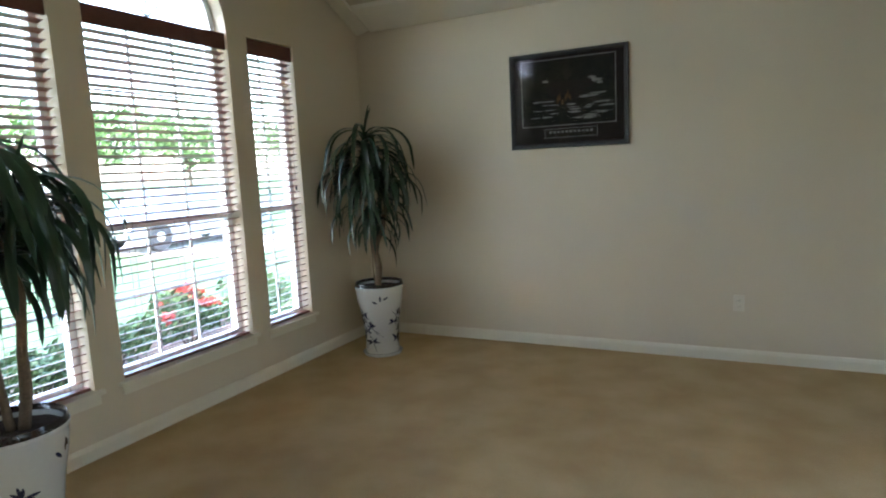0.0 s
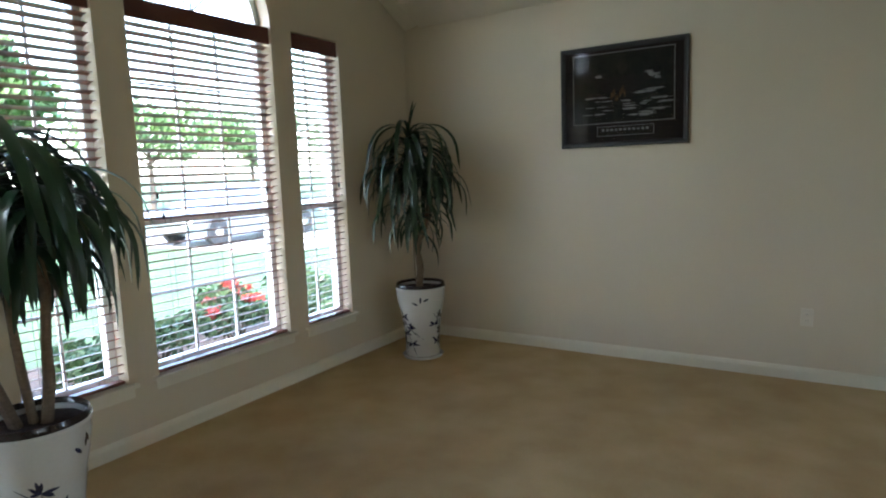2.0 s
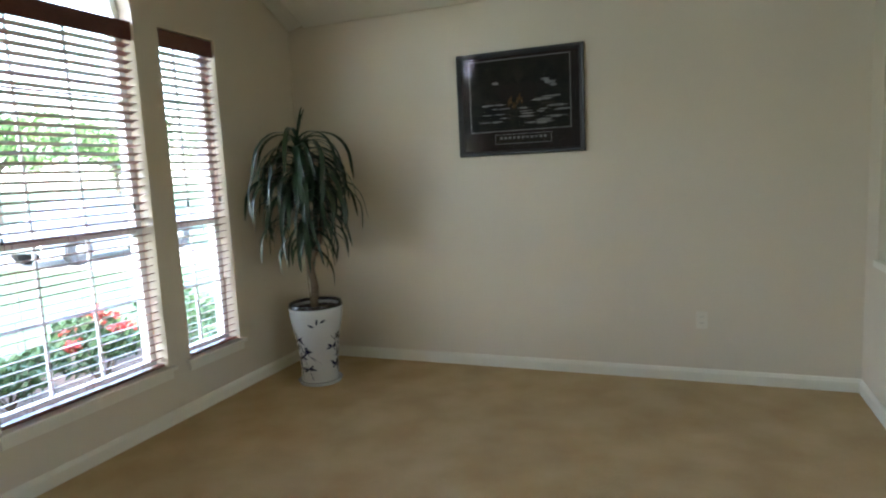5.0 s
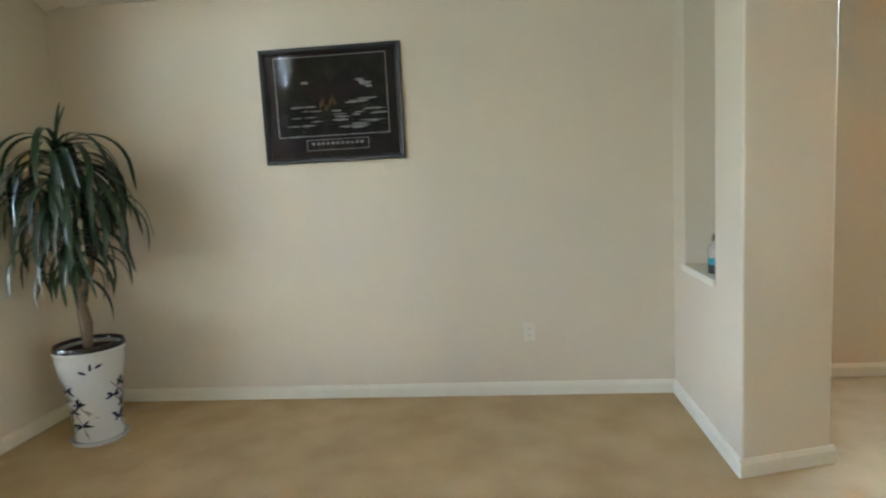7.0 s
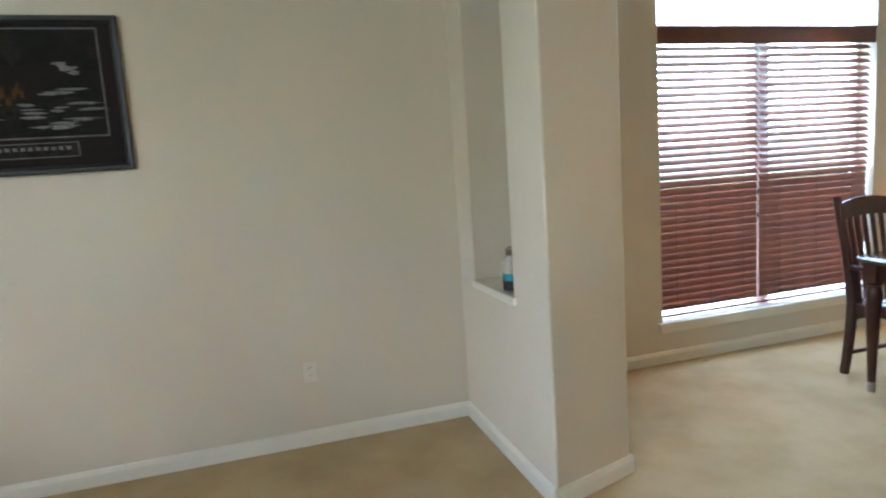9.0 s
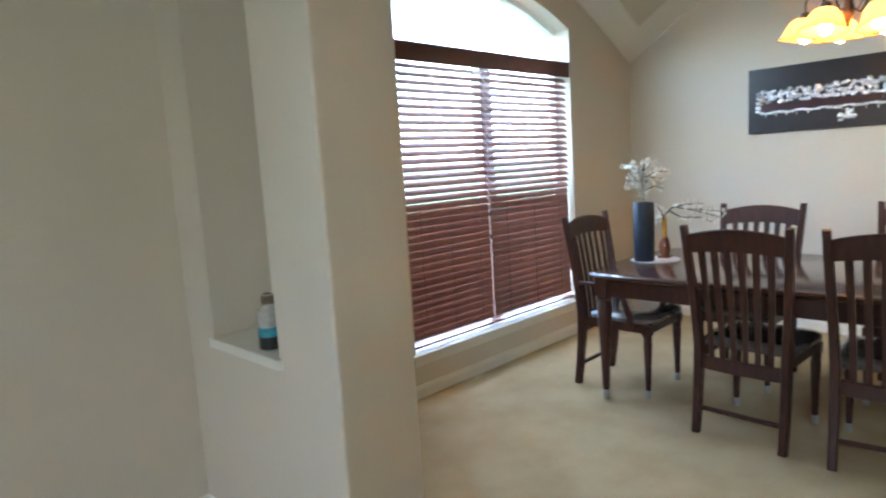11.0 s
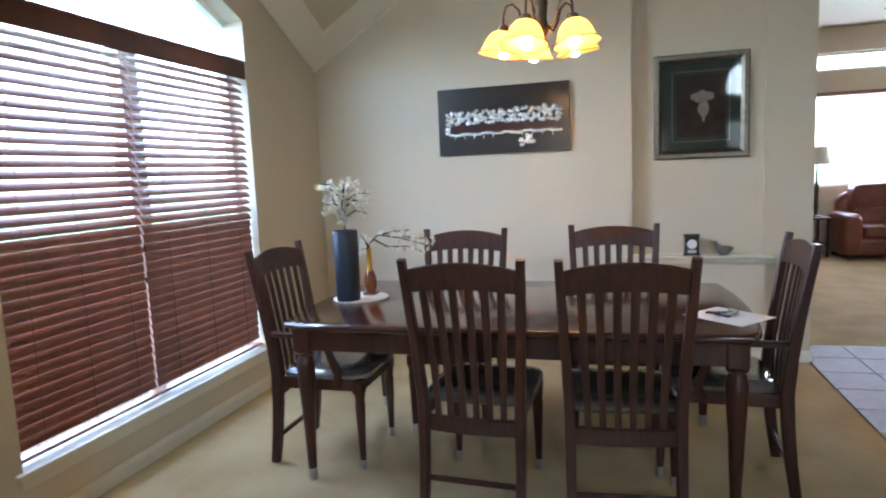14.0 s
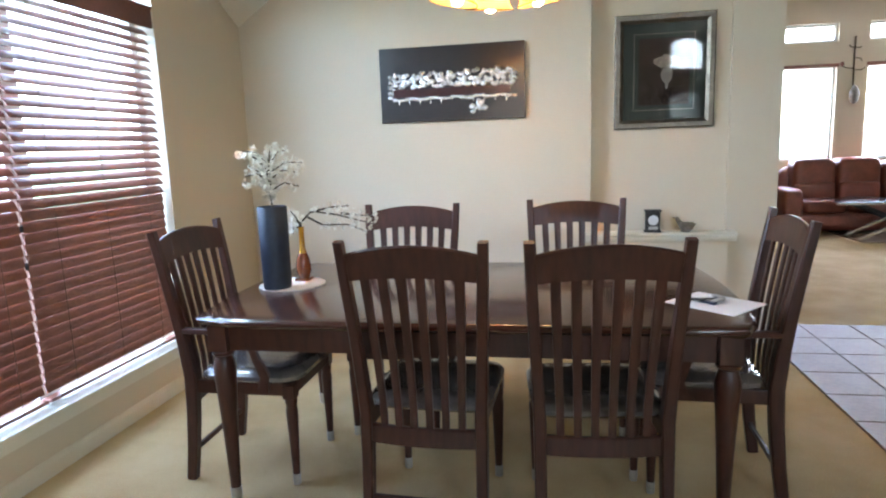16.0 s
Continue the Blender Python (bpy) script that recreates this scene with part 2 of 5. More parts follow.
# end wall of the dining room with its shallow picture niche
NICHE = (-3.185, -2.284)
LEDGE_Z = 0.79
_bm = column_wall(bmesh.new(), "x", BX, BX + 0.10, [NICHE[0], NICHE[1], -1.43, W2Y + 0.18], b_top, [(NICHE[0], NICHE[1], LEDGE_Z - 0.02, b_top)])
tagged(mesh_ob("wall_dining_return", box((BX + 0.065, B_END, 0.0), (BX + 0.10, NICHE[0], FLAT)), M_WALL), "pale painted return beside a shallow recess", "wall", kind="structure")
tagged(mesh_ob("wall_recess_back", box((BX + 0.10, B_END, 0), (BX + 0.26, W2Y + 0.18, FLAT)), M_WALL), "pale painted back of a shallow wall recess", "wall", kind="structure")
wall_dining_end = tagged(mesh_ob("wall_dining_end", _bm, M_WALL), "pale painted dining room wall with a shallow recess", "wall", kind="structure")


# the stub wall with its tall niche, open to the living room
NZ, NY0, NY1 = 0.845, -0.745, -0.235


def prism(bm, pts, z0, z1):
    return add_loft(bm, [[(x, y, z) for x, y in pts] for z in (z0, z1)])


def rounded(a, b, c, r=0.018, n=5):
    """The corner b of a plan outline a-b-c, turned with radius r."""
    a, b, c = Vector(a), Vector(b), Vector(c)
    p, q = b + (a - b).normalized() * r, b + (c - b).normalized() * r
    return [tuple(p.lerp(b, t).lerp(b.lerp(q, t), t)) for t in (i / n for i in range(n + 1))]


_bm = bmesh.new()
x0, x1 = STUB[0][0], STUB[1][0]
_end = rounded((x0, 0), STUB[0], STUB[1]) + rounded(STUB[0], STUB[1], (x1, 0))
prism(_bm, _end + [(x1, W2Y + 0.18), (x0, W2Y + 0.18)], 0, NZ)
prism(_bm, _end + [(x1, NY0), (x0, NY0)], NZ, FLAT)
prism(_bm, [(x0 + 0.28, NY0), (x1, NY0), (x1, NY1), (x0 + 0.28, NY1)], NZ, FLAT)
prism(_bm, [(x0, NY1), (x1, NY1), (x1, W2Y + 0.18), (x0, W2Y + 0.18)], NZ, FLAT)
bmesh.ops.recalc_face_normals(_bm, faces=_bm.faces)
wall_stub = tagged(mesh_ob("wall_stub", _bm, M_WALL, True), "beige painted stub wall with a tall display niche", "wall", kind="structure")

# family room and closing walls
FAM_N, FAM_S, FAM_TOP = -2.4, -11.5, 3.40
FWIN = [(-6.195, -5.09), (-7.65, -6.61), (-9.1, -8.06)]
_bm = bmesh.new()
ops = []
for a, b in FWIN:
    ops += [(a, b, 1.02, lambda u: 2.42), (a, b, 2.76, lambda u: 3.03)]
column_wall(_bm, "x", FAR, FAR + 0.16, [FAM_S, FAM_N, *[u for w in FWIN for u in w]], lambda u: FAM_TOP, ops)
wall_family_window = tagged(mesh_ob("wall_family_window", _bm, M_WALL), "beige family room wall with tall windows and transoms", "wall", kind="structure")
for nm, lo, hi in (("wall_family_north", (BX + 0.26, FAM_N, 0), (FAR, FAM_N + 0.15, FAM_TOP)), ("wall_family_south", (BX + 0.26, FAM_S - 0.15, 0), (FAR, FAM_S, FAM_TOP)),
                   ("wall_family_west", (BX + 0.10, FAM_S, 0), (BX + 0.26, BACK, FAM_TOP)), ("wall_south", (0.0, BACK - 0.15, 0), (BX + 0.26, BACK, FLAT))):
    tagged(mesh_ob(nm, box(lo, hi), M_WALL), "plain beige painted wall", "wall", kind="structure")

tagged(mesh_ob("wall_hall_arch", column_wall(bmesh.new(), "x", BX + 0.10, BX + 0.26, steps(BACK, B_END, 24), lambda u: FLAT, [(BACK, B_END, 0.0, lambda u: 2.53 + 0.5 * math.sqrt(max(0, 1 - ((u + 5.05) / 1.55) ** 2)))]), M_WALL), "beige painted arched opening to the family room", "wall", kind="structure")

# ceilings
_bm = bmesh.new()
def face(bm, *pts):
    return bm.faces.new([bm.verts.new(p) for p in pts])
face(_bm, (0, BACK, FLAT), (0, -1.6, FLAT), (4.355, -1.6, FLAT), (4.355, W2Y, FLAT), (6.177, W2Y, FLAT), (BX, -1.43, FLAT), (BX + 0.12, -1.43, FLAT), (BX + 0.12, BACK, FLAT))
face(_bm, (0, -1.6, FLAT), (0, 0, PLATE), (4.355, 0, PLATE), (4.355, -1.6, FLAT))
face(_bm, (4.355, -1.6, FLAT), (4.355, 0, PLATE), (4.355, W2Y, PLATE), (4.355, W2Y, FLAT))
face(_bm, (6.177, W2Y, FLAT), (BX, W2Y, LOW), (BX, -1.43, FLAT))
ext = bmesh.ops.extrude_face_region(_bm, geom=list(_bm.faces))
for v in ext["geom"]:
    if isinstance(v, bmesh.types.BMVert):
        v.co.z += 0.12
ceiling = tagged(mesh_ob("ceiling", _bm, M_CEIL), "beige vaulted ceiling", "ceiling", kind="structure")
tagged(mesh_ob("ceiling_family", box((BX + 0.10, FAM_S, FAM_TOP), (FAR + 0.16, FAM_N + 0.15, FAM_TOP + 0.12)), M_WHITE), "pale flat family room ceiling", "ceiling", kind="structure")

# unseen slab, added to stop sun leaking through gaps between the ceilings
tagged(mesh_ob("roof", box((-0.30, FAM_S - 0.3, 3.70), (FAR + 0.45, W2Y + 0.45, 3.86), 0.02), M_TRIM), "unseen slab added over the house to keep stray light out", "roof", kind="structure")

# floors
tagged(mesh_ob("floor", box((0, BACK, -0.12), (BX + 0.26, W2Y + 0.15, 0.0)), M_CARPET), "tan cut pile carpet with vacuum marks", "carpet", kind="structure")
tagged(mesh_ob("floor_family", box((BX + 0.26, FAM_S, -0.12), (FAR, FAM_N, 0.0)), M_CARPET), "tan cut pile carpet", "carpet", kind="structure")


# ---- dining furniture
def dining_chair(arms, group):
    """Faces +x; origin on the floor under the seat's middle."""
    c = thing("arm_chair" if arms else "dining_chair", "dark cherry dining armchair with slatted back and dark leather seat" if arms else "dark cherry dining chair with slatted back and dark leather seat", "chair", group)
    ht, ws, wt = (1.06, 0.215, 0.25)
    fx = 0.25

    def back_x(z):
        return -0.235 + (0.0 if z < 0.45 else -0.09 * ((z - 0.45) / 0.6) ** 1.3) - (0.045 * ((0.45 - z) / 0.45) ** 1.6 if z < 0.45 else 0)

    def side(z):
        return ws + (wt - ws) * max(0, (z - 0.45) / 0.6)
    for s in (1, -1):
        zs = [0, 0.15, 0.3, 0.45, 0.6, 0.75, 0.9, ht]
        part("leg", bar([(back_x(z), s * side(z), z) for z in zs], [0.019, 0.02, 0.021, 0.022, 0.02, 0.019, 0.019, 0.017], [0.022, 0.024, 0.026, 0.028, 0.024, 0.021, 0.019, 0.016]), M_WOOD, c, smooth=True)
    for s in (1, -1):
        prof = [(0.0145, 0.0), (0.0155, 0.05), (0.021, 0.20), (0.026, 0.32), (0.022, 0.345), (0.027, 0.36), (0.024, 0.375)]
        leg = part("leg", lathe(prof, 14, (fx - 0.04, s * 0.205, 0)), M_WOOD, c, smooth=True)
        add = lathe([(0.0165, 0.0), (0.0172, 0.045), (0.0165, 0.047)], 14, (fx - 0.04, s * 0.205, 0))
        part("foot_cap", add, M_STEEL, leg, "brushed metal foot cap", smooth=True)
        part("leg_block", box((fx - 0.066, s * 0.205 - 0.026, 0.375), (fx - 0.014, s * 0.205 + 0.026, 0.432), 0.003), M_WOOD, c)
    # curved crest rail and lower back rail
    def rail(z0, z1, crown, th, wid):
        rings = []
        for i in range(13):
            u = -1 + i / 6
            top = z1 + crown * (1 - u * u)
            xb = -0.018 * (1 - u * u)
            y = u * wid
            xa, xc = back_x(z0) + xb, back_x(z1) + xb
            rings.append([(xa - th, y, z0 + crown * 0.55 * (1 - u * u)), (xa + th, y, z0 + crown * 0.55 * (1 - u * u)), (xc + th, y, top - 0.006), (xc + th * 0.4, y, top), (xc - th * 0.4, y, top), (xc - th, y, top - 0.006)])
        return add_loft(bmesh.new(), rings)
    part("crest_rail", rail(0.925, 1.02, 0.03, 0.011, side(0.97) - 0.015), M_WOOD, c, smooth=True)
    part("back_rail", rail(0.335, 0.402, 0.0, 0.012, side(0.40) - 0.012), M_WOOD, c, smooth=True)
    for i in range(6):
        u = -1 + (2 * i + 1) / 6
        u *= 0.93
        zs = [0.395, 0.5, 0.6, 0.72, 0.84, 0.955]
        part("slat", bar([(back_x(z) - 0.018 * (1 - u * u), u * (side(z) - 0.028), z) for z in zs], [0.0135, 0.014, 0.0145, 0.0155, 0.0165, 0.0175], 0.006), M_WOOD, c, smooth=True)
    # seat
    part("seat_rail", box((fx - 0.045, -0.18, 0.385), (fx - 0.022, 0.18, 0.44), 0.004), M_WOOD, c)
    for s in (1, -1):
        m = Matrix.Translation((0, s * 0.208, 0)) @ Matrix.Rotation(0, 4, "Z")
        part("seat_rail", box((-0.225, -0.011, 0.385), (fx - 0.06, 0.011, 0.44), 0.004, m), M_WOOD, c)
    bm = bmesh.new()
    rings = []
    for z, g in ((0.44, 0.0), (0.452, 0.012), (0.468, 0.012), (0.482, 0.0), (0.49, -0.03), (0.494, -0.09)):
        r = []
        for k in range(28):
            a = 2 * math.pi * k / 28
            ca, sa = math.cos(a), math.sin(a)
            ex = 0.32
            px = math.copysign(abs(ca) ** ex, ca) * (0.222 + g) + 0.026
            py = math.copysign(abs(sa) ** ex, sa) * (0.225 + g + 0.018 * (px + 0.2))
            r.append((px, py, z))
        rings.append(r)
    add_loft(bm, rings)
    part("seat", bm, M_LEATHER, c, "dark leather seat pad under clear glossy plastic", smooth=True)
    # stretchers
    part("stretcher", bar([(back_x(0.13), -ws, 0.13), (back_x(0.13), ws, 0.13)], 0.008, 0.011, (1, 0, 0)), M_WOOD, c)
    if arms:
        for s in (1, -1):
            pts = [(back_x(0.66), s * side(0.66), 0.655), (-0.1, s * 0.25, 0.66), (0.03, s * 0.262, 0.668), (0.12, s * 0.262, 0.664), (0.16, s * 0.262, 0.652)]
            part("arm", bar(pts, [0.016, 0.02, 0.024, 0.025, 0.02], [0.011, 0.012, 0.013, 0.013, 0.01]), M_WOOD, c, smooth=True)
            pts = [(0.10, s * 0.225, 0.41), (0.118, s * 0.235, 0.47), (0.085, s * 0.248, 0.56), (0.075, s * 0.256, 0.61), (0.10, s * 0.262, 0.655)]
            part("arm_post", bar(pts, 0.013, [0.024, 0.021, 0.015, 0.015, 0.021]), M_WOOD, c, smooth=True)
    return c


M_STEEL = mat("brushed_metal", (0.45, 0.43, 0.40), 0.35, 0.9, vary=0.1, scale=40, bump=0.01)
M_LEATHER = mat("plastic_covered_leather", (0.115, 0.100, 0.094), 0.16, vary=0.3, scale=20, fine=200, bump=0.22, bump_scale=26, coat=1.0, spec=0.8)


TALL = Matrix.Diagonal((1, 1, 1.05, 1))


def dining_table():
    t = thing("dining_table", "dark cherry dining table with polished top and tapered legs", "table")
    X0, X1, Y0, Y1 = 6.05, 7.20, -2.705, -0.655

    def outline(g, z):
        pts = []
        for (a, b) in (((X0, Y1), (X0, Y0)), ((X0, Y0), (X1, Y0)), ((X1, Y0), (X1, Y1)), ((X1, Y1), (X0, Y1))):
            for i in range(16):
                u = i / 16
                px, py = a[0] + (b[0] - a[0]) * u, a[1] + (b[1] - a[1]) * u
                bow = 4 * u * (1 - u)
                cut = 0.035 * max(0, 1 - min(u, 1 - u) * 12) ** 2
                nx, ny = (b[1] - a[1]), -(b[0] - a[0])
                ln = math.hypot(nx, ny)
                nx, ny = nx / ln, ny / ln
                k = (0.02 if abs(b[1] - a[1]) > 1.5 else 0.05) * bow + g - cut
                pts.append((px + nx * k, py + ny * k, z))
        return pts
    part("tabletop", add_loft(bmesh.new(), [outline(-0.02, 0.722), outline(-0.004, 0.728), outline(0.004, 0.738), outline(0.004, 0.748), outline(-0.004, 0.757), outline(-0.014, 0.76)][::1]), M_TABLE, t, smooth=True)
    for lo, hi in (((X0 + 0.06, Y0 + 0.09, 0.62), (X0 + 0.085, Y1 - 0.09, 0.722)), ((X1 - 0.085, Y0 + 0.09, 0.62), (X1 - 0.06, Y1 - 0.09, 0.722)),
                   ((X0 + 0.09, Y0 + 0.06, 0.62), (X1 - 0.09, Y0 + 0.085, 0.722)), ((X0 + 0.09, Y1 - 0.085, 0.62), (X1 - 0.09, Y1 - 0.06, 0.722))):
        part("apron", box(lo, hi, 0.004), M_WOOD, t)
    for x in (X0 + 0.075, X1 - 0.075):
        for y in (Y0 + 0.075, Y1 - 0.075):
            leg = part("leg", lathe([(0.019, 0), (0.022, 0.1), (0.033, 0.36), (0.043, 0.52), (0.044, 0.555), (0.036, 0.585), (0.03, 0.597), (0.043, 0.606), (0.043, 0.616), (0.036, 0.62)], 18, (x, y, 0)), M_WOOD, t, smooth=True)
            part("leg_block", box((x - 0.04, y - 0.04, 0.62), (x + 0.04, y + 0.04, 0.722), 0.004), M_WOOD, t)
            part("foot_cap", lathe([(0.021, 0), (0.0235, 0.055), (0.022, 0.057)], 18, (x, y, 0)), M_STEEL, leg, "brushed metal foot cap", smooth=True)
    t.matrix_basis = TALL
    return t


dining_table()
G = "chairs round the dining table"
_c = dining_chair(False, G)
_c.matrix_basis = pose(6.243, -1.58, 0, 0, 0, -3) @ TALL
copy_thing(_c, pose(6.238, -2.178, 0, 0, 0, 5.5))
copy_thing(_c, pose(6.963, -1.258, 0, 0, 0, 180))
copy_thing(_c, pose(7.083, -2.153, 0, 0, 0, 180))
_c = dining_chair(True, G)
_c.matrix_basis = pose(6.475, -0.725, 0, 0, 0, -90) @ TALL
copy_thing(_c, pose(6.575, -2.635, 0, 0, 0, 88))


# ---- trim
def baseboard(name, a, b, h=0.085, th=0.016, side=1):
    """A moulded board along the floor from a to b, on the left of that line for side=1."""
    a, b = Vector((*a, 0)), Vector((*b, 0))
    d = (b - a).normalized()
    n = Vector((-d.y, d.x, 0)) * side
    prof = [(0, 0), (th, 0), (th, h * 0.72), (th * 0.7, h * 0.84), (th * 0.45, h * 0.95), (0, h)]
    bm = add_loft(bmesh.new(), [[p + n * o + Vector((0, 0, z)) for o, z in prof] for p in (a, b)])
    bmesh.ops.recalc_face_normals(bm, faces=bm.faces)
    tagged(mesh_ob(name, bm, M_TRIM), "cream painted moulded baseboard", "baseboard", kind="structure")


baseboard("baseboard_north", (A_X, 0), (0.0, 0), side=1)
baseboard("baseboard_west", (0, -0.017), (0, DOOR[1]), side=1)
baseboard("baseboard_stub_west", (A_X, -1.094), (A_X, -0.017), side=1)
baseboard("baseboard_stub_end", (A_X - 0.015, -1.098), (4.369, -0.953), side=-1)
baseboard("baseboard_stub_east", (4.355, -0.95), (4.355, W2Y), side=-1)
baseboard("baseboard_dining_window", (BX, W2Y), (4.372, W2Y), side=1)
baseboard("baseboard_dining_end", (BX, NICHE[0]), (BX, W2Y - 0.017), side=1)
baseboard("baseboard_dining_return", (BX + 0.065, B_END), (BX + 0.065, NICHE[0]), side=1)
baseboard("baseboard_corner", (BX + 0.26, B_END), (BX + 0.049, B_END), side=1)
baseboard("baseboard_family", (FAR, FAM_S), (FAR, FAM_N), h=0.1, side=1)


def band(name, p0, p1, q0, q1, drop=0.02):
    """A flat painted band under the ceiling: from the wall line p to the inner line q, with a raised lip along each edge."""
    p0, p1, q0, q1 = map(Vector, (p0, p1, q0, q1))
    up = Vector((0, 0, 1))
    def sec(p, q):
        d = q - p
        return [p - up * 0.004, p - up * drop + d * 0.06, p - up * drop + d * 0.94, q - up * 0.004, q + up * 0.02, p + up * 0.02]
    bm = add_loft(bmesh.new(), [sec(p0, q0), sec(p1, q1)])
    bmesh.ops.recalc_face_normals(bm, faces=bm.faces)
    tagged(mesh_ob(name, bm, M_TRIM), "cream painted cove band along the vaulted ceiling", "moulding", kind="structure")


band("trim_cove_north", (0.16, 0, PLATE), (A_X, 0, PLATE), (0.16, -0.30, PLATE + 0.15), (A_X, -0.30, PLATE + 0.15))
band("trim_cove_west", (0, 0, PLATE), (0, -1.6, FLAT), (0.16, -0.04, PLATE + 0.02), (0.16, -1.6, FLAT))


def dz(x, y):
    return LOW + 0.5 * (BX - x) + 0.67 * (W2Y - y)


band("trim_cove_dining_window", (BX, W2Y, LOW), (6.20, W2Y, dz(6.20, W2Y)), (BX - 0.24, W2Y - 0.22, dz(BX - 0.24, W2Y - 0.22)), (6.50, W2Y - 0.22, dz(6.50, W2Y - 0.22)))
band("trim_cove_dining_end", (BX, W2Y, LOW), (BX, -1.40, dz(BX, -1.40)), (BX - 0.24, W2Y - 0.22, dz(BX - 0.24, W2Y - 0.22)), (BX - 0.24, -1.20, dz(BX - 0.24, -1.20)))
tagged(mesh_ob("niche_sill", box((A_X - 0.018, NY0 - 0.02, NZ - 0.035), (A_X + 0.27, NY1 + 0.01, NZ + 0.004), 0.004), M_TRIM), "cream painted sill board of the display niche", "sill", kind="structure")
tagged(mesh_ob("niche_ledge", add_loft(bmesh.new(), [[(BX + 0.10, y, LEDGE_Z), (BX - 0.045, y, LEDGE_Z), (BX - 0.05, y, LEDGE_Z - 0.012), (BX - 0.035, y, LEDGE_Z - 0.022), (BX - 0.03, y, LEDGE_Z - 0.04), (BX - 0.012, y, LEDGE_Z - 0.062), (BX + 0.10, y, LEDGE_Z - 0.062)] for y in (NICHE[0] - 0.05, NICHE[1] + 0.05)]), M_TRIM), "white moulded ledge under a wall recess", "ledge", kind="structure")


# ---- windows
def frame_piece(a, b, th, dep, axis, face, parent, name, label=""):
    """A straight frame bar in a wall plane, from a to b given as (u, z)."""
    (u0, z0), (u1, z1) = a, b
    lo_u, hi_u, lo_z, hi_z = min(u0, u1) - (th if u0 == u1 else 0), max(u0, u1) + (th if u0 == u1 else 0), min(z0, z1) - (th if z0 == z1 else 0), max(z0, z1) + (th if z0 == z1 else 0)
    lo, hi = ((face - dep, lo_u, lo_z), (face + dep, hi_u, hi_z)) if axis == "x" else ((lo_u, face - dep, lo_z), (hi_u, face + dep, hi_z))
    return part(name, box(lo, hi, 0.003), M_WHITE, parent, label)


def sheet(axis, face, u0, u1, z0, z1, inward):
    """One sheet of glass whose normal points into the room (inward is +1 or -1 along the axis)."""
    bm = bmesh.new()
    q = [(face, u, z) if axis == "x" else (u, face, z) for u, z in ((u0, z0), (u1, z0), (u1, z1), (u0, z1))]
    f = bm.faces.new([bm.verts.new(p) for p in q])
    f.normal_update()
    if (f.normal.x if axis == "x" else f.normal.y) * inward < 0:
        f.normal_flip()
    return bm


def window_unit(name, axis, face, u0, u1, z0, z1, rail, cols, rows_low, rows_up, label):
    inward = 1 if axis == "x" and face < 5 else -1
    w = tagged(new(name), label, "window", kind="structure")
    for a, b in (((u0 + 0.02, z0), (u0 + 0.02, z1)), ((u1 - 0.02, z0), (u1 - 0.02, z1))):
        frame_piece(a, b, 0.02, 0.03, axis, face, w, "window_frame")
    for z in (z0 + 0.02, z1 - 0.02):
        frame_piece((u0 + 0.04, z), (u1 - 0.04, z), 0.02, 0.03, axis, face, w, "window_frame")
    if rail:
        frame_piece((u0 + 0.04, rail), (u1 - 0.04, rail), 0.022, 0.026, axis, face, w, "meeting_rail")
    for lo, hi, rows in (((z0 + 0.04, (rail or z1) - 0.022, rows_low),) + (((rail + 0.022, z1 - 0.04, rows_up),) if rail else ())):
        for i in range(1, cols):
            u = u0 + 0.04 + (u1 - u0 - 0.08) * i / cols
            frame_piece((u, lo), (u, hi), 0.007, 0.008, axis, face, w, "muntin")
        for i in range(1, rows):
            z = lo + (hi - lo) * i / rows
            frame_piece((u0 + 0.04, z), (u1 - 0.04, z), 0.007, 0.007, axis, face, w, "muntin")
        g = part("pane", sheet(axis, face, u0 + 0.03, u1 - 0.03, lo, hi, inward), M_GLASS, w)
        g.visible_shadow = False
    return w


def arched_window(name, axis, face, u0, u1, zb, top, label, spokes=0):
    w = tagged(new(name), label, "window", kind="structure")
    us = steps(u0, u1, 32)

    def P(u, z, d):
        return (face + d, u, z) if axis == "x" else (u, face + d, z)
    inner = [(u0 + 0.035 + (u1 - u0 - 0.07) * i / 32, zb + 0.035 + max(0, (top(us[i]) - zb - 0.07)) * 1.0) for i in range(33)]
    outer = [(us[i], top(us[i])) for i in range(33)]
    bm = bmesh.new()
    rings = [[P(*o, -0.03), P(*n, -0.03), P(*n, 0.03), P(*o, 0.03)] for o, n in zip(outer, inner)]
    add_loft(bm, rings)
    bmesh.ops.recalc_face_normals(bm, faces=bm.faces)
    part("window_frame", bm, M_WHITE, w)
    frame_piece((u0, zb + 0.02), (u1, zb + 0.02), 0.02, 0.03, axis, face, w, "window_frame")
    bm = bmesh.new()
    add_loft(bm, [[P(n[0], zb + 0.03, d), P(n[0], n[1] + 0.004, d)] for d in (0,) for n in inner], closed=False, caps=False)
    bm.normal_update()
    for f in bm.faces:
        if (f.normal.x if axis == "x" else -f.normal.y) < 0:
            f.normal_flip()
    g = part("pane", bm, M_GLASS, w)
    g.visible_shadow = False
    for i in range(spokes):
        a = math.pi * (i + 1) / (spokes + 1)
        um = (u0 + u1) / 2
        R = (u1 - u0) / 2 - 0.03
        part("muntin", tube([P(um, zb + 0.04, 0.004), P(um + R * math.cos(a), zb + 0.02 + R * math.sin(a), 0.004)], 0.007, 6), M_WHITE, w)
    return w


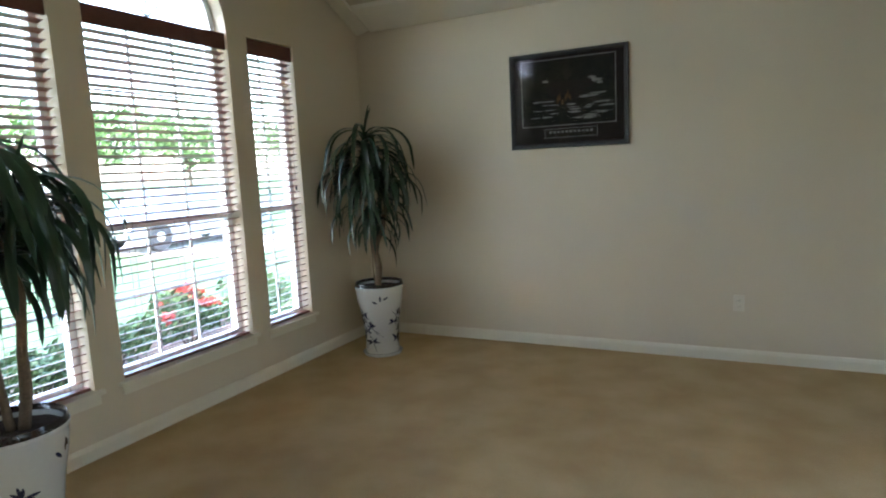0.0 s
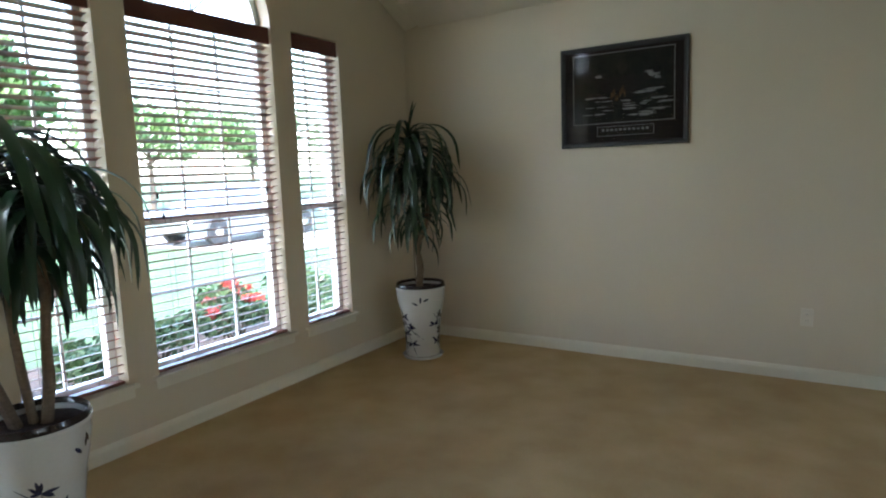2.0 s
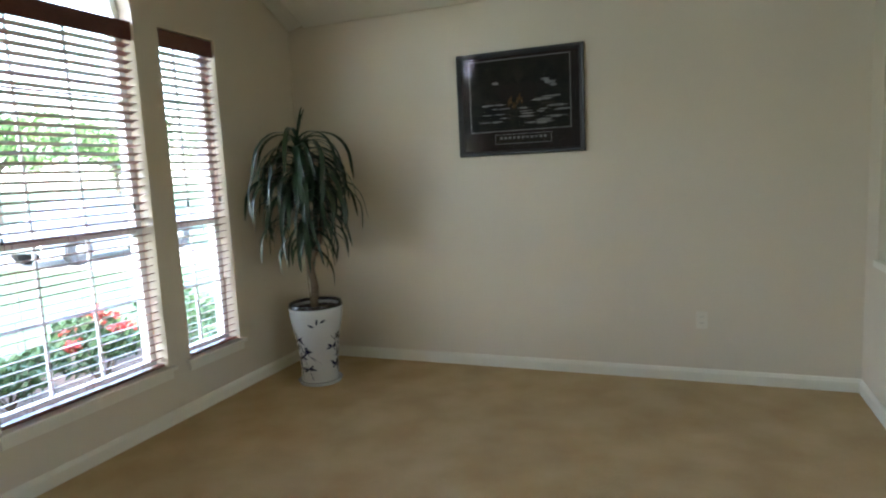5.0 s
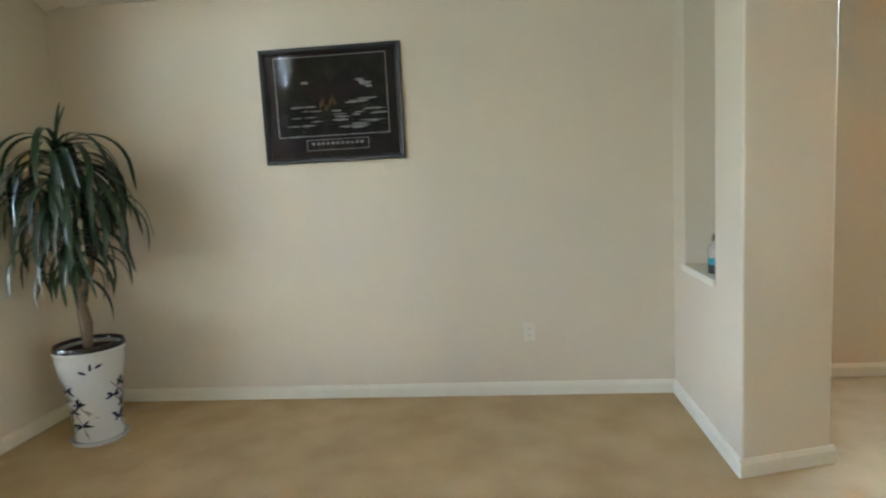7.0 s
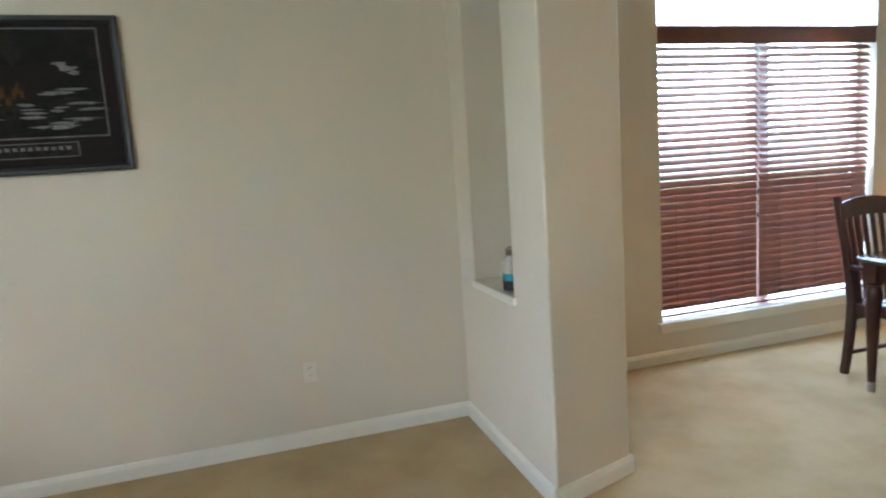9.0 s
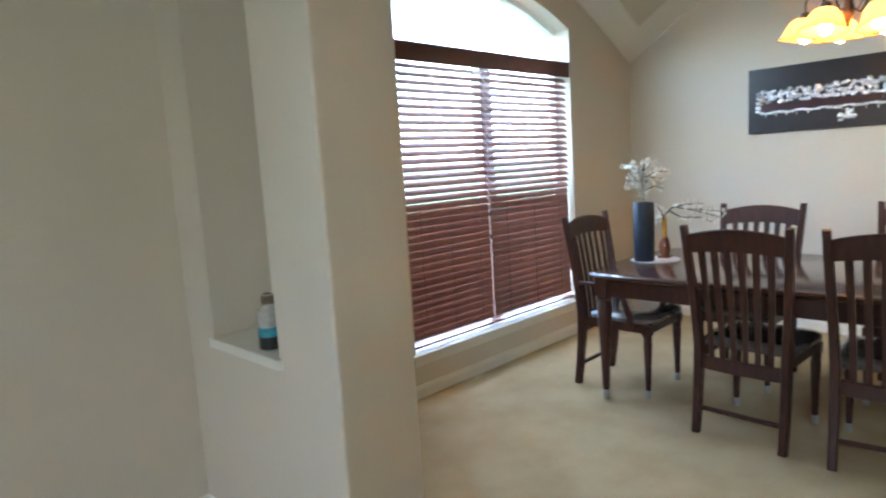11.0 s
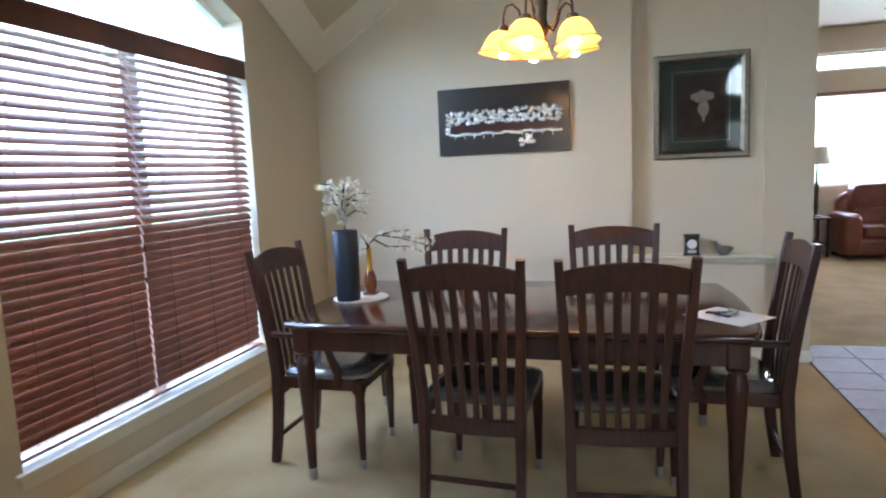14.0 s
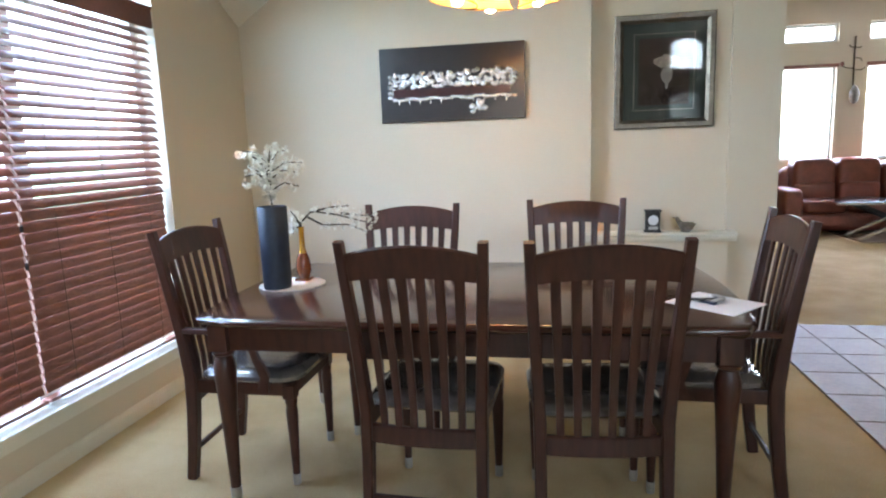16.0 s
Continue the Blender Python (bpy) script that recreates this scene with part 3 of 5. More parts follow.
WP = -0.125
window_unit("window_1", "x", WP, *WIN_A, SILL1, HEAD1, 1.20, 2, 2, 3, "tall narrow white framed sash window")
window_unit("window_2", "x", WP, *WIN_B, SILL1, HEAD1 - 0.02, 1.20, 3, 2, 3, "tall white framed sash window under an arched light")
window_unit("window_3", "x", WP, *WIN_C, SILL1, HEAD1, 1.20, 2, 2, 3, "tall narrow white framed sash window beside a potted plant")
arched_window("window_4", "x", WP, *WIN_B, HEAD1 - 0.02, arch1, "half-round white framed window light", 3)
XM = (WIN_D[0] + WIN_D[1]) / 2
DP = W2Y + 0.155
window_unit("window_5", "y", DP, WIN_D[0], XM - 0.002, SILL2, HEAD2, 1.06, 1, 1, 1, "white framed sash window of the dining room")
window_unit("window_6", "y", DP, XM + 0.002, WIN_D[1], SILL2, HEAD2, 1.06, 1, 1, 1, "white framed sash window of the dining room")
arched_window("window_7", "y", DP, *WIN_D, HEAD2, arch2, "low-arched white framed window light", 0)
for i, (a, b) in enumerate(FWIN):
    window_unit("window_%d" % (8 + 2 * i), "x", FAR + 0.10, a, b, 1.02, 2.42, None, 1, 1, 1, "tall bright family room window")
    window_unit("window_%d" % (9 + 2 * i), "x", FAR + 0.10, a, b, 2.76, 3.03, None, 1, 1, 1, "low wide transom window")


def sill(name, axis, u0, u1, face, z, out, deep):
    lo, hi = ((face - deep, u0, z - 0.022), (face + out, u1, z)) if axis == "x" else ((u0, face - out, z - 0.022), (u1, face + deep, z))
    ob = tagged(mesh_ob(name, box(lo, hi, 0.005), M_TRIM), "cream painted window sill board", "sill", kind="structure")
    lo, hi = ((face + 0.001, u0 + 0.02, z - 0.075), (face + 0.016, u1 - 0.02, z - 0.022)) if axis == "x" else ((u0 + 0.02, face - 0.016, z - 0.075), (u1 - 0.02, face - 0.001, z - 0.022))
    part("apron", box(lo, hi, 0.004), M_TRIM, ob)


for i, w in enumerate((WIN_A, WIN_B, WIN_C)):
    sill("sill_%d" % (i + 1), "x", w[0] - 0.04, w[1] + 0.04, 0.0, SILL1 + 0.004, 0.035, 0.09)
sill("sill_4", "y", WIN_D[0] - 0.04, WIN_D[1] + 0.04, W2Y, SILL2 + 0.004, 0.028, 0.12)

M_CORD = mat("blind_cord", (0.16, 0.10, 0.07), 0.8, bump=0)


def slat_mesh(width, tilt, depth=0.05):
    """A thin, slightly crowned slat along u; the inner edge is lowered for tilt > 0."""
    bm = bmesh.new()
    prof = []
    for k in range(5):
        o = -0.5 + k / 4
        prof.append((o * depth, 0.003 * (1 - (2 * o) ** 2)))
    ring = [(o, z + 0.0017) for o, z in prof] + [(o, z - 0.0017) for o, z in reversed(prof)]
    ca, sa = math.cos(radians(tilt)), math.sin(radians(tilt))
    ring = [(o * ca + z * sa, z * ca - o * sa) for o, z in ring]
    add_loft(bm, [[(o, u, z) for o, z in ring] for u in (-width / 2, width / 2)])
    me = bpy.data.meshes.new("slat")
    bmesh.ops.recalc_face_normals(bm, faces=bm.faces)
    bm.to_mesh(me)
    bm.free()
    me.materials.append(M_BLIND)
    return me


def blind(m, width, top, bottom, tilt, label, group, pitch=0.047, tassel=None, valance=0.105, shut=(0, 0)):
    """Hangs in the y-z plane of m, with +x into the room; origin at the floor under the middle."""
    b = thing("window_blind", label, "blind", group, m)
    if valance:
        part("valance", box((0.012, -width / 2 - 0.004, top - valance), (0.03, width / 2 + 0.004, top), 0.004), M_VALANCE, b, "dark red-brown wooden valance")
    part("headrail", box((-0.03, -width / 2, top - 0.055), (0.01, width / 2, top - 0.005), 0.002), M_VALANCE, b)
    z = top - 0.085
    me = slat_mesh(width - 0.006, tilt)
    rnd = random.Random(int(width * 1000 + top * 77))
    i = 0
    while z > bottom + 0.05:
        o = new("slat", me)
        o.parent = b
        o.matrix_basis = Matrix.Translation((0, 0, z)) @ Matrix.Rotation(radians(rnd.uniform(-1.6, 1.6) + shut[1] * min(1, max(0, (shut[0] - z) / 0.12))), 4, "Y") @ Matrix.Rotation(radians(rnd.uniform(-0.12, 0.12)), 4, "X")
        z -= pitch
        i += 1
    part("bottom_rail", box((-0.025, -width / 2 + 0.003, bottom + 0.004), (0.025, width / 2 - 0.003, bottom + 0.022), 0.004), M_BLIND, b)
    n = 3 if width > 0.7 else 2
    for k in range(n):
        u = -width / 2 + width * (k + 0.5) / n if n == 3 else (-1, 1)[k] * width * 0.28
        for o in (-0.026, 0.026):
            part("ladder_cord", tube([(o, u, top - 0.05), (o, u, bottom + 0.02)], 0.0012, 4), M_CORD, b)
    for u, z in tassel or ():
        c = part("pull_cord", tube([(0.034, u, top - valance), (0.036, u, z)], 0.0012, 4), M_CORD, b)
        part("tassel", lathe([(0.003, 0.035), (0.007, 0.028), (0.008, 0.008), (0.005, 0.0)], 8, (0.036, u, z - 0.035)), M_DARK, c, "dark cord tassel")
    return b


M_DARK = mat("near_black", (0.012, 0.011, 0.010), 0.45, vary=0.2, bump=0)
GB = "wooden blinds of the living room windows"
for w, ta in ((WIN_A, None), (WIN_B, [(-0.40, 1.36), (-0.375, 1.25), (0.38, 1.36)]), (WIN_C, [(-0.12, 1.35), (0.17, 1.36)])):
    wd = w[1] - w[0]
    blind(pose(-0.045, (w[0] + w[1]) / 2, 0), wd - 0.012, HEAD1 - 0.004, SILL1 + 0.004, -14, "reddish-brown wooden venetian blind, lowered with slats open", GB, tassel=ta)
GB = "wooden blinds of the dining room window"
XG = 6.283
for i, (a, b) in enumerate(((WIN_D[0] + 0.006, XG - 0.005), (XG + 0.005, WIN_D[1] - 0.006))):
    blind(pose(0, 0, 0, 0, 0, 0) @ Matrix.Translation(((a + b) / 2, W2Y + 0.055, 0)) @ Matrix.Rotation(radians(-90), 4, "Z"), b - a, HEAD2 + 0.01, SILL2 + 0.022, 47, "reddish-brown wooden venetian blind, lowered with slats tilted", GB, pitch=0.050, tassel=[(0.40, 1.15), (0.40, 0.98)] if i == 0 else None, valance=0, shut=(1.30, 29))
tagged(mesh_ob("window_mullion", box((XM - 0.075, W2Y + 0.10, SILL2), (XM + 0.055, W2Y + 0.18, HEAD2), 0.004), M_WHITE), "white window mullion post", "mullion", kind="structure")
_v = thing("window_valance", "long dark red-brown wooden valance above two blinds", "valance")
part("board", box((WIN_D[0] + 0.003, W2Y + 0.004, HEAD2 - 0.105), (WIN_D[1] - 0.003, W2Y + 0.022, HEAD2 + 0.015), 0.005), M_VALANCE, _v)
part("moulding", box((WIN_D[0] + 0.003, W2Y - 0.002, HEAD2), (WIN_D[1] - 0.003, W2Y + 0.004, HEAD2 + 0.015), 0.002), M_VALANCE, _v)


# ---- plants
M_LEAF = mat("dracaena_leaf", (0.008, 0.019, 0.009), 0.3, vary=0.3, scale=9, fine=60, bump=0.03, second=(0.017, 0.042, 0.017), random=0.3, stretch=(1, 1, 1))
M_TRUNK = mat("plant_cane", (0.16, 0.11, 0.07), 0.85, vary=0.35, scale=30, fine=120, bump=0.4, stretch=(1, 1, 3))
M_SOIL = mat("dark_soil", (0.035, 0.018, 0.012), 0.9, vary=0.5, scale=60, fine=200, bump=0.8)
M_CERAMIC = mat("white_glazed_ceramic", (0.52, 0.515, 0.50), 0.12, vary=0.03, scale=6, bump=0.01, coat=0.4)
M_NAVY = mat("cobalt_glaze", (0.02, 0.022, 0.055), 0.2, vary=0.5, scale=40, bump=0)
M_RIM = mat("dark_brown_glaze", (0.02, 0.011, 0.009), 0.18, vary=0.3, scale=12, bump=0.02)


def leaf_mesh(length, e0, e1, width, fold=0.35, twist=0.0):
    bm = bmesh.new()
    n, p, rows = 11, Vector((0, 0, 0)), []
    for i in range(n + 1):
        u = i / n
        e = radians(e0 + (e1 - e0) * min(1, 1.35 * u) ** 0.75)
        w = width * (0.55 + 1.2 * u) * (1 - u) ** 0.55 if u > 0 else width * 0.45
        w = max(w, 0.0015)
        nrm = Vector((-math.sin(e), 0, math.cos(e)))
        s = Vector((0, 1, 0))
        tw = twist * u
        s, nrm = s * math.cos(tw) + nrm * math.sin(tw), nrm * math.cos(tw) - s * math.sin(tw)
        rows.append([bm.verts.new(p - s * w + nrm * w * fold), bm.verts.new(p), bm.verts.new(p + s * w + nrm * w * fold)])
        p = p + Vector((math.cos(e), 0, math.sin(e))) * (length / n)
    for a, b in zip(rows, rows[1:]):
        for k in (0, 1):
            bm.faces.new((a[k], a[k + 1], b[k + 1], b[k]))
    me = bpy.data.meshes.new("leaf")
    bm.to_mesh(me)
    bm.free()
    me.materials.append(M_LEAF)
    me.polygons.foreach_set("use_smooth", [True] * len(me.polygons))
    return me


LEAVES = [leaf_mesh(*a) for a in ((0.72, 66, -87, 0.027), (0.62, 48, -88, 0.029, 0.3, 0.5), (0.76, 74, -84, 0.026, 0.4, -0.6), (0.56, 25, -87, 0.029, 0.3, 0.3), (0.68, 60, -80, 0.026, 0.4, 0.7), (0.54, 0, -89, 0.028, 0.3, -0.4), (0.68, 55, -89, 0.030, 0.35, 0.0))]
UPRIGHT = leaf_mesh(0.36, 84, 62, 0.017)


def potted_plant(at, canes, heads, seed, label):
    r = random.Random(seed)
    p = thing("potted_plant", label, "potted plant", "potted dracaenas", at)
    for pts, rad in canes:
        part("trunk", tube(pts, [rad * (1.15 - 0.3 * i / (len(pts) - 1)) * (1 + 0.08 * (i % 2)) for i in range(len(pts))], 9), M_TRUNK, p, smooth=True)
    k = 0
    for (hx, hy, hz), count, size in heads:
        for i in range(count):
            az = 360 * (i * 0.381966) + r.uniform(-14, 14)
            lv = LEAVES[k % len(LEAVES)]
            k += 1
            o = new("leaf", lv)
            o.parent = p
            sc = size * r.uniform(0.82, 1.12)
            o.matrix_basis = pose(hx, hy, hz - 0.14 * (i / count) + r.uniform(-0.015, 0.015), r.uniform(-10, 10), r.uniform(-12, 10), az) @ Matrix.Scale(sc, 4)
        for i in range(2):
            o = new("leaf", UPRIGHT)
            o.parent = p
            o.matrix_basis = pose(hx, hy, hz, 0, 0, r.uniform(0, 360)) @ Matrix.Scale(size * 0.9, 4)
    return p


def ceramic_pot(at, label, turn):
    p = thing("ceramic_pot", label, "plant pot", "white ceramic plant pots", at)
    H = 0.575
    prof = [(0.132, 0.02), (0.135, 0.05), (0.132, 0.10), (0.136, 0.20), (0.156, 0.34), (0.178, 0.44), (0.186, 0.50), (0.186, 0.525), (0.190, 0.532), (0.193, 0.545), (0.188, 0.556)]
    part("body", lathe(prof + [(0.170, 0.556), (0.165, 0.50)], 48, caps=False), M_CERAMIC, p, smooth=True)
    part("saucer", lathe([(0.09, 0.0), (0.150, 0.0), (0.159, 0.02), (0.153, 0.024), (0.132, 0.018)], 48), M_CERAMIC, p, smooth=True)
    part("inner_rim", lathe([(0.169, 0.50), (0.171, 0.555), (0.176, 0.572), (0.184, 0.578), (0.187, 0.568), (0.189, 0.5565), (0.192, 0.553), (0.188, 0.548), (0.160, 0.50)], 48, caps=False), M_RIM, p, "dark brown glazed inner pot", smooth=True)
    bm = bmesh.new()
    rr = random.Random(5)
    rings = []
    for q in range(7):
        rad = 0.168 * q / 6 + 0.001
        rings.append([(rad * math.cos(2 * math.pi * k / 24), rad * math.sin(2 * math.pi * k / 24), 0.535 + 0.012 * (1 - q / 6) + rr.uniform(-0.004, 0.004)) for k in range(24)])
    add_loft(bm, rings, caps=False)
    part("soil", bm, M_SOIL, p, "dark potting soil", smooth=True)

    def radius(z):
        for (r0, z0), (r1, z1) in zip(prof, prof[1:]):
            if z0 <= z <= z1:
                return r0 + (r1 - r0) * (z - z0) / (z1 - z0)
        return 0.186

    def stroke(bm, a, z, ang, ln, w):
        """A painted petal or twig on the pot's wall."""
        n = 5
        top, bot = [], []
        for i in range(n + 1):
            u = i / n
            ww = w * math.sin(math.pi * (0.08 + 0.84 * u))
            ca, sa = math.cos(ang), math.sin(ang)
            for lst, s in ((top, 1), (bot, -1)):
                ax, zz = u * ln * ca - s * ww * sa, u * ln * sa + s * ww * ca
                zz = min(max(z + zz, 0.03), 0.52)
                R = radius(zz) + 0.0015
                an = a + ax / R
                lst.append(bm.verts.new((R * math.cos(an), R * math.sin(an), zz)))
        for i in range(n):
            bm.faces.new((bot[i], bot[i + 1], top[i + 1], top[i]))
    r = random.Random(9)
    for cl in range(3):
        a0 = turn + cl * 2 * math.pi / 3
        for fx, fz in ((0.0, 0.33), (-0.35, 0.27), (0.12, 0.20), (0.42, 0.24), (-0.12, 0.13), (0.45, 0.12)):
            bm = bmesh.new()
            for k in range(8):
                stroke(bm, a0 + fx, fz, r.uniform(-0.5, math.pi + 0.5), r.uniform(0.03, 0.065), 0.007)
            stroke(bm, a0 + fx, fz, r.uniform(-1.6, -0.6), 0.09, 0.0028)
            part("painted_flower", bm, M_NAVY, p)
        bm = bmesh.new()
        stroke(bm, a0 - 0.5, 0.36, -0.75, 0.30, 0.004)
        part("painted_branch", bm, M_NAVY, p)
        for k in range(3):
            bm = bmesh.new()
            stroke(bm, a0 + 0.9 + 0.12 * k, 0.43 + 0.015 * k, r.uniform(0, 3), 0.045, 0.008)
            part("painted_leaf", bm, M_NAVY, p)
    return p


P2 = (0.455, -0.585)
ceramic_pot(pose(*P2, 0), "white glazed ceramic pot with blue flowers, in a corner", 0.07)
potted_plant(pose(*P2, 0.535), [([(-0.01, 0.0, 0), (0.0, 0.01, 0.15), (-0.02, 0.0, 0.3), (-0.03, 0.0, 0.5), (-0.04, 0.01, 0.72), (-0.05, 0, 1.08)], 0.024), ([(0.0, 0.0, 0.34), (0.06, 0.01, 0.46), (0.09, 0.02, 0.66)], 0.017), ([(-0.06, 0.03, 0.0), (-0.075, 0.03, 0.4)], 0.004)],
             [((-0.05, 0.0, 1.15), 38, 0.84), ((-0.03, -0.03, 1.00), 34, 0.82), ((0.10, 0.0, 0.88), 26, 0.76), ((-0.13, -0.02, 0.86), 24, 0.76), ((-0.03, -0.01, 0.66), 24, 0.72), ((0.04, -0.04, 0.54), 14, 0.62)], 3, "tall dracaena with drooping dark green strap leaves")
P1 = (0.62, -3.41)
ceramic_pot(pose(*P1, 0), "white glazed ceramic pot with blue flowers, by a window", -0.45)
potted_plant(pose(*P1, 0.535), [([(0.03, 0.03, 0), (0.04, 0.05, 0.15), (0.03, 0.06, 0.3), (0.05, 0.07, 0.5), (0.03, 0.05, 0.75)], 0.019), ([(-0.02, -0.05, 0), (-0.06, -0.10, 0.2), (-0.12, -0.15, 0.4), (-0.16, -0.18, 0.68)], 0.02), ([(0.0, 0.0, 0.0), (0.0, -0.02, 0.2), (-0.03, -0.03, 0.55), (-0.05, -0.05, 0.86)], 0.015)],
             [((-0.05, -0.05, 0.99), 60, 0.92), ((0.05, 0.09, 0.84), 54, 0.86), ((-0.16, -0.18, 0.80), 46, 0.88), ((0.0, 0.0, 0.70), 34, 0.72)], 8, "bushy dracaena with three canes and drooping dark leaves")


# ---- pictures
M_BLACKFRAME = mat("black_lacquer_frame", (0.010, 0.008, 0.008), 0.5, vary=0.2, scale=20, bump=0.01)
M_MATBOARD = mat("charcoal_mat", (0.024, 0.018, 0.017), 0.9, spec=0.1, vary=0.1, bump=0.02)
M_PHOTO = mat("dark_photo", (0.013, 0.012, 0.011), 0.85, spec=0.1, vary=0.7, scale=9, fine=30, bump=0, second=(0.026, 0.022, 0.018))
M_PALE = mat("pale_print", (0.19, 0.185, 0.17), 0.8, spec=0.1, vary=0.4, scale=30, fine=90, bump=0)
M_GREYP = mat("grey_print", (0.026, 0.022, 0.018), 0.85, spec=0.1, vary=0.5, scale=30, fine=90, bump=0)
M_OCHRE = mat("ochre_print", (0.085, 0.050, 0.022), 0.8, spec=0.1, vary=0.5, scale=40, bump=0)
M_PICGLASS = glass_pane("picture_glass", (0.98, 0.98, 0.98), 0.01, 1.13)
M_STILLGLASS = glass_pane("still_life_glass", (0.98, 0.98, 0.98), 0.004, 1.3)


def rect_frame(bm, w, h, wd, d0, d1, inner_d):
    """A mitred frame in the x-z plane, facing -y."""
    def ring(g, d):
        return [(-w / 2 + g, -d, -h / 2 + g), (w / 2 - g, -d, -h / 2 + g), (w / 2 - g, -d, h / 2 - g), (-w / 2 + g, -d, h / 2 - g)]
    rings = [ring(0, d0), ring(0, d1 * 0.85), ring(wd * 0.12, d1), ring(wd * 0.6, d1 * 0.9), ring(wd * 0.85, d1 * 0.6), ring(wd, inner_d)]
    rs = [[bm.verts.new(p) for p in r] for r in rings]
    for a, b in zip(rs, rs[1:]):
        for i in range(4):
            j = (i + 1) % 4
            bm.faces.new((a[i], a[j], b[j], b[i]))
    return bm


def blob(bm, cx, cz, rx, rz, d, seed, n=14, jag=0.35):
    r = random.Random(seed)
    vs = []
    for k in range(n):
        a = 2 * math.pi * k / n
        q = 1 + r.uniform(-jag, jag)
        vs.append(bm.verts.new((cx + rx * q * math.cos(a), -d, cz + rz * q * math.sin(a))))
    bm.faces.new(vs)
    return bm


def slab(w, h, y0, y1, cx=0, cz=0):
    return box((cx - w / 2, -y1, cz - h / 2), (cx + w / 2, -y0, cz + h / 2))


pic = thing("framed_picture", "black framed dark wildlife print with a caption plate", "picture", at=pose(1.845, 0.0, 1.901))
W, H = 0.891, 0.708
part("frame", rect_frame(bmesh.new(), W, H, 0.035, 0.002, 0.032, 0.016), M_BLACKFRAME, pic)
part("mat_board", slab(W - 0.06, H - 0.06, 0.004, 0.013), M_MATBOARD, pic)
part("inner_line", slab(0.712, 0.492, 0.013, 0.0145, 0.0, 0.055), M_PALE, pic, "thin pale line round the print")
ph = part("print", slab(0.700, 0.480, 0.0145, 0.016, 0.0, 0.055), M_PHOTO, pic, "dark night-time animal print")
r = random.Random(77)
wing = [(-0.02, 0.02, 0.13, 0.062, 11), (0.10, 0.035, 0.09, 0.05, 12), (-0.12, 0.035, 0.06, 0.03, 13), (0.06, -0.02, 0.06, 0.05, 14)]
water = [(r.uniform(0.02, 0.31), r.uniform(-0.205, -0.09), r.uniform(0.03, 0.075), r.uniform(0.003, 0.007), 40 + i) for i in range(16)]
water += [(r.uniform(-0.25, 0.05), r.uniform(-0.19, -0.06), r.uniform(0.018, 0.045), r.uniform(0.003, 0.006), 60 + i) for i in range(11)]
head = [(0.185, 0.085, 0.030, 0.010, 1), (0.215, 0.066, 0.034, 0.014, 2), (0.24, 0.046, 0.026, 0.010, 3), (-0.165, 0.085, 0.026, 0.010, 9), (0.16, -0.045, 0.07, 0.008, 5), (0.22, -0.028, 0.06, 0.006, 6)]
claws = [(-0.075 + 0.012 * i + r.uniform(-0.004, 0.004), -0.045 + r.uniform(-0.03, 0.03), 0.0055, 0.026, 80 + i) for i in range(9)]
foam = [(0.22, -0.09, 0.10, 0.03, 31), (-0.02, -0.12, 0.09, 0.022, 32), (-0.2, -0.05, 0.05, 0.02, 33), (0.0, 0.14, 0.035, 0.08, 34)]
for nm, mt, shapes, lift in (("foam", M_GREYP, foam, 0.0), ("wing", M_MATBOARD, wing, 0.0012), ("water_streaks", M_PALE, water, 0.0018), ("head", M_PALE, head, 0.0018), ("claws", M_OCHRE, claws, 0.0018)):
    bm = bmesh.new()
    for i, (cx, cz, rx, rz, sd) in enumerate(shapes):
        blob(bm, cx, cz + 0.055, rx, rz, 0.0164 + lift + 0.00004 * i, sd)
    part(nm, bm, mt, ph)
cp = part("caption_plate", slab(0.40, 0.068, 0.013, 0.0145, 0.02, -0.245), M_PALE, pic, "caption plate with a pale border")
part("plate_field", slab(0.392, 0.060, 0.0145, 0.0152, 0.02, -0.245), M_GREYP, cp)
for k in range(11):
    part("writing", slab(0.018, 0.016, 0.0152, 0.0158, -0.135 + 0.031 * k, -0.237), M_PALE, cp)
g = part("glass", sheet("y", -0.0195, -W / 2 + 0.035, W / 2 - 0.035, -H / 2 + 0.035, H / 2 - 0.035, -1), M_PICGLASS, pic)
g.visible_shadow = False

# canvas with a silver relief
M_CANVAS = mat("black_brown_canvas", (0.016, 0.008, 0.008), 0.35, vary=0.3, scale=12, bump=0.03, coat=0.3)
M_SILVER = mat("silver_relief", (0.62, 0.62, 0.62), 0.25, 0.85, vary=0.25, scale=30, fine=90, bump=0.5, bump_scale=70)
M_MAROON = mat("maroon_lacquer", (0.05, 0.010, 0.010), 0.3, vary=0.3, scale=14, bump=0.01)
art = thing("relief_picture", "dark lacquered panel with a silver relief banquet scene", "picture", at=pose(BX, -1.336, 1.855, 0, 0, -90))
W, H = 1.016, 0.51
part("panel", box((-W / 2, -0.034, -H / 2), (W / 2, -0.002, H / 2), 0.003), M_CANVAS, art)


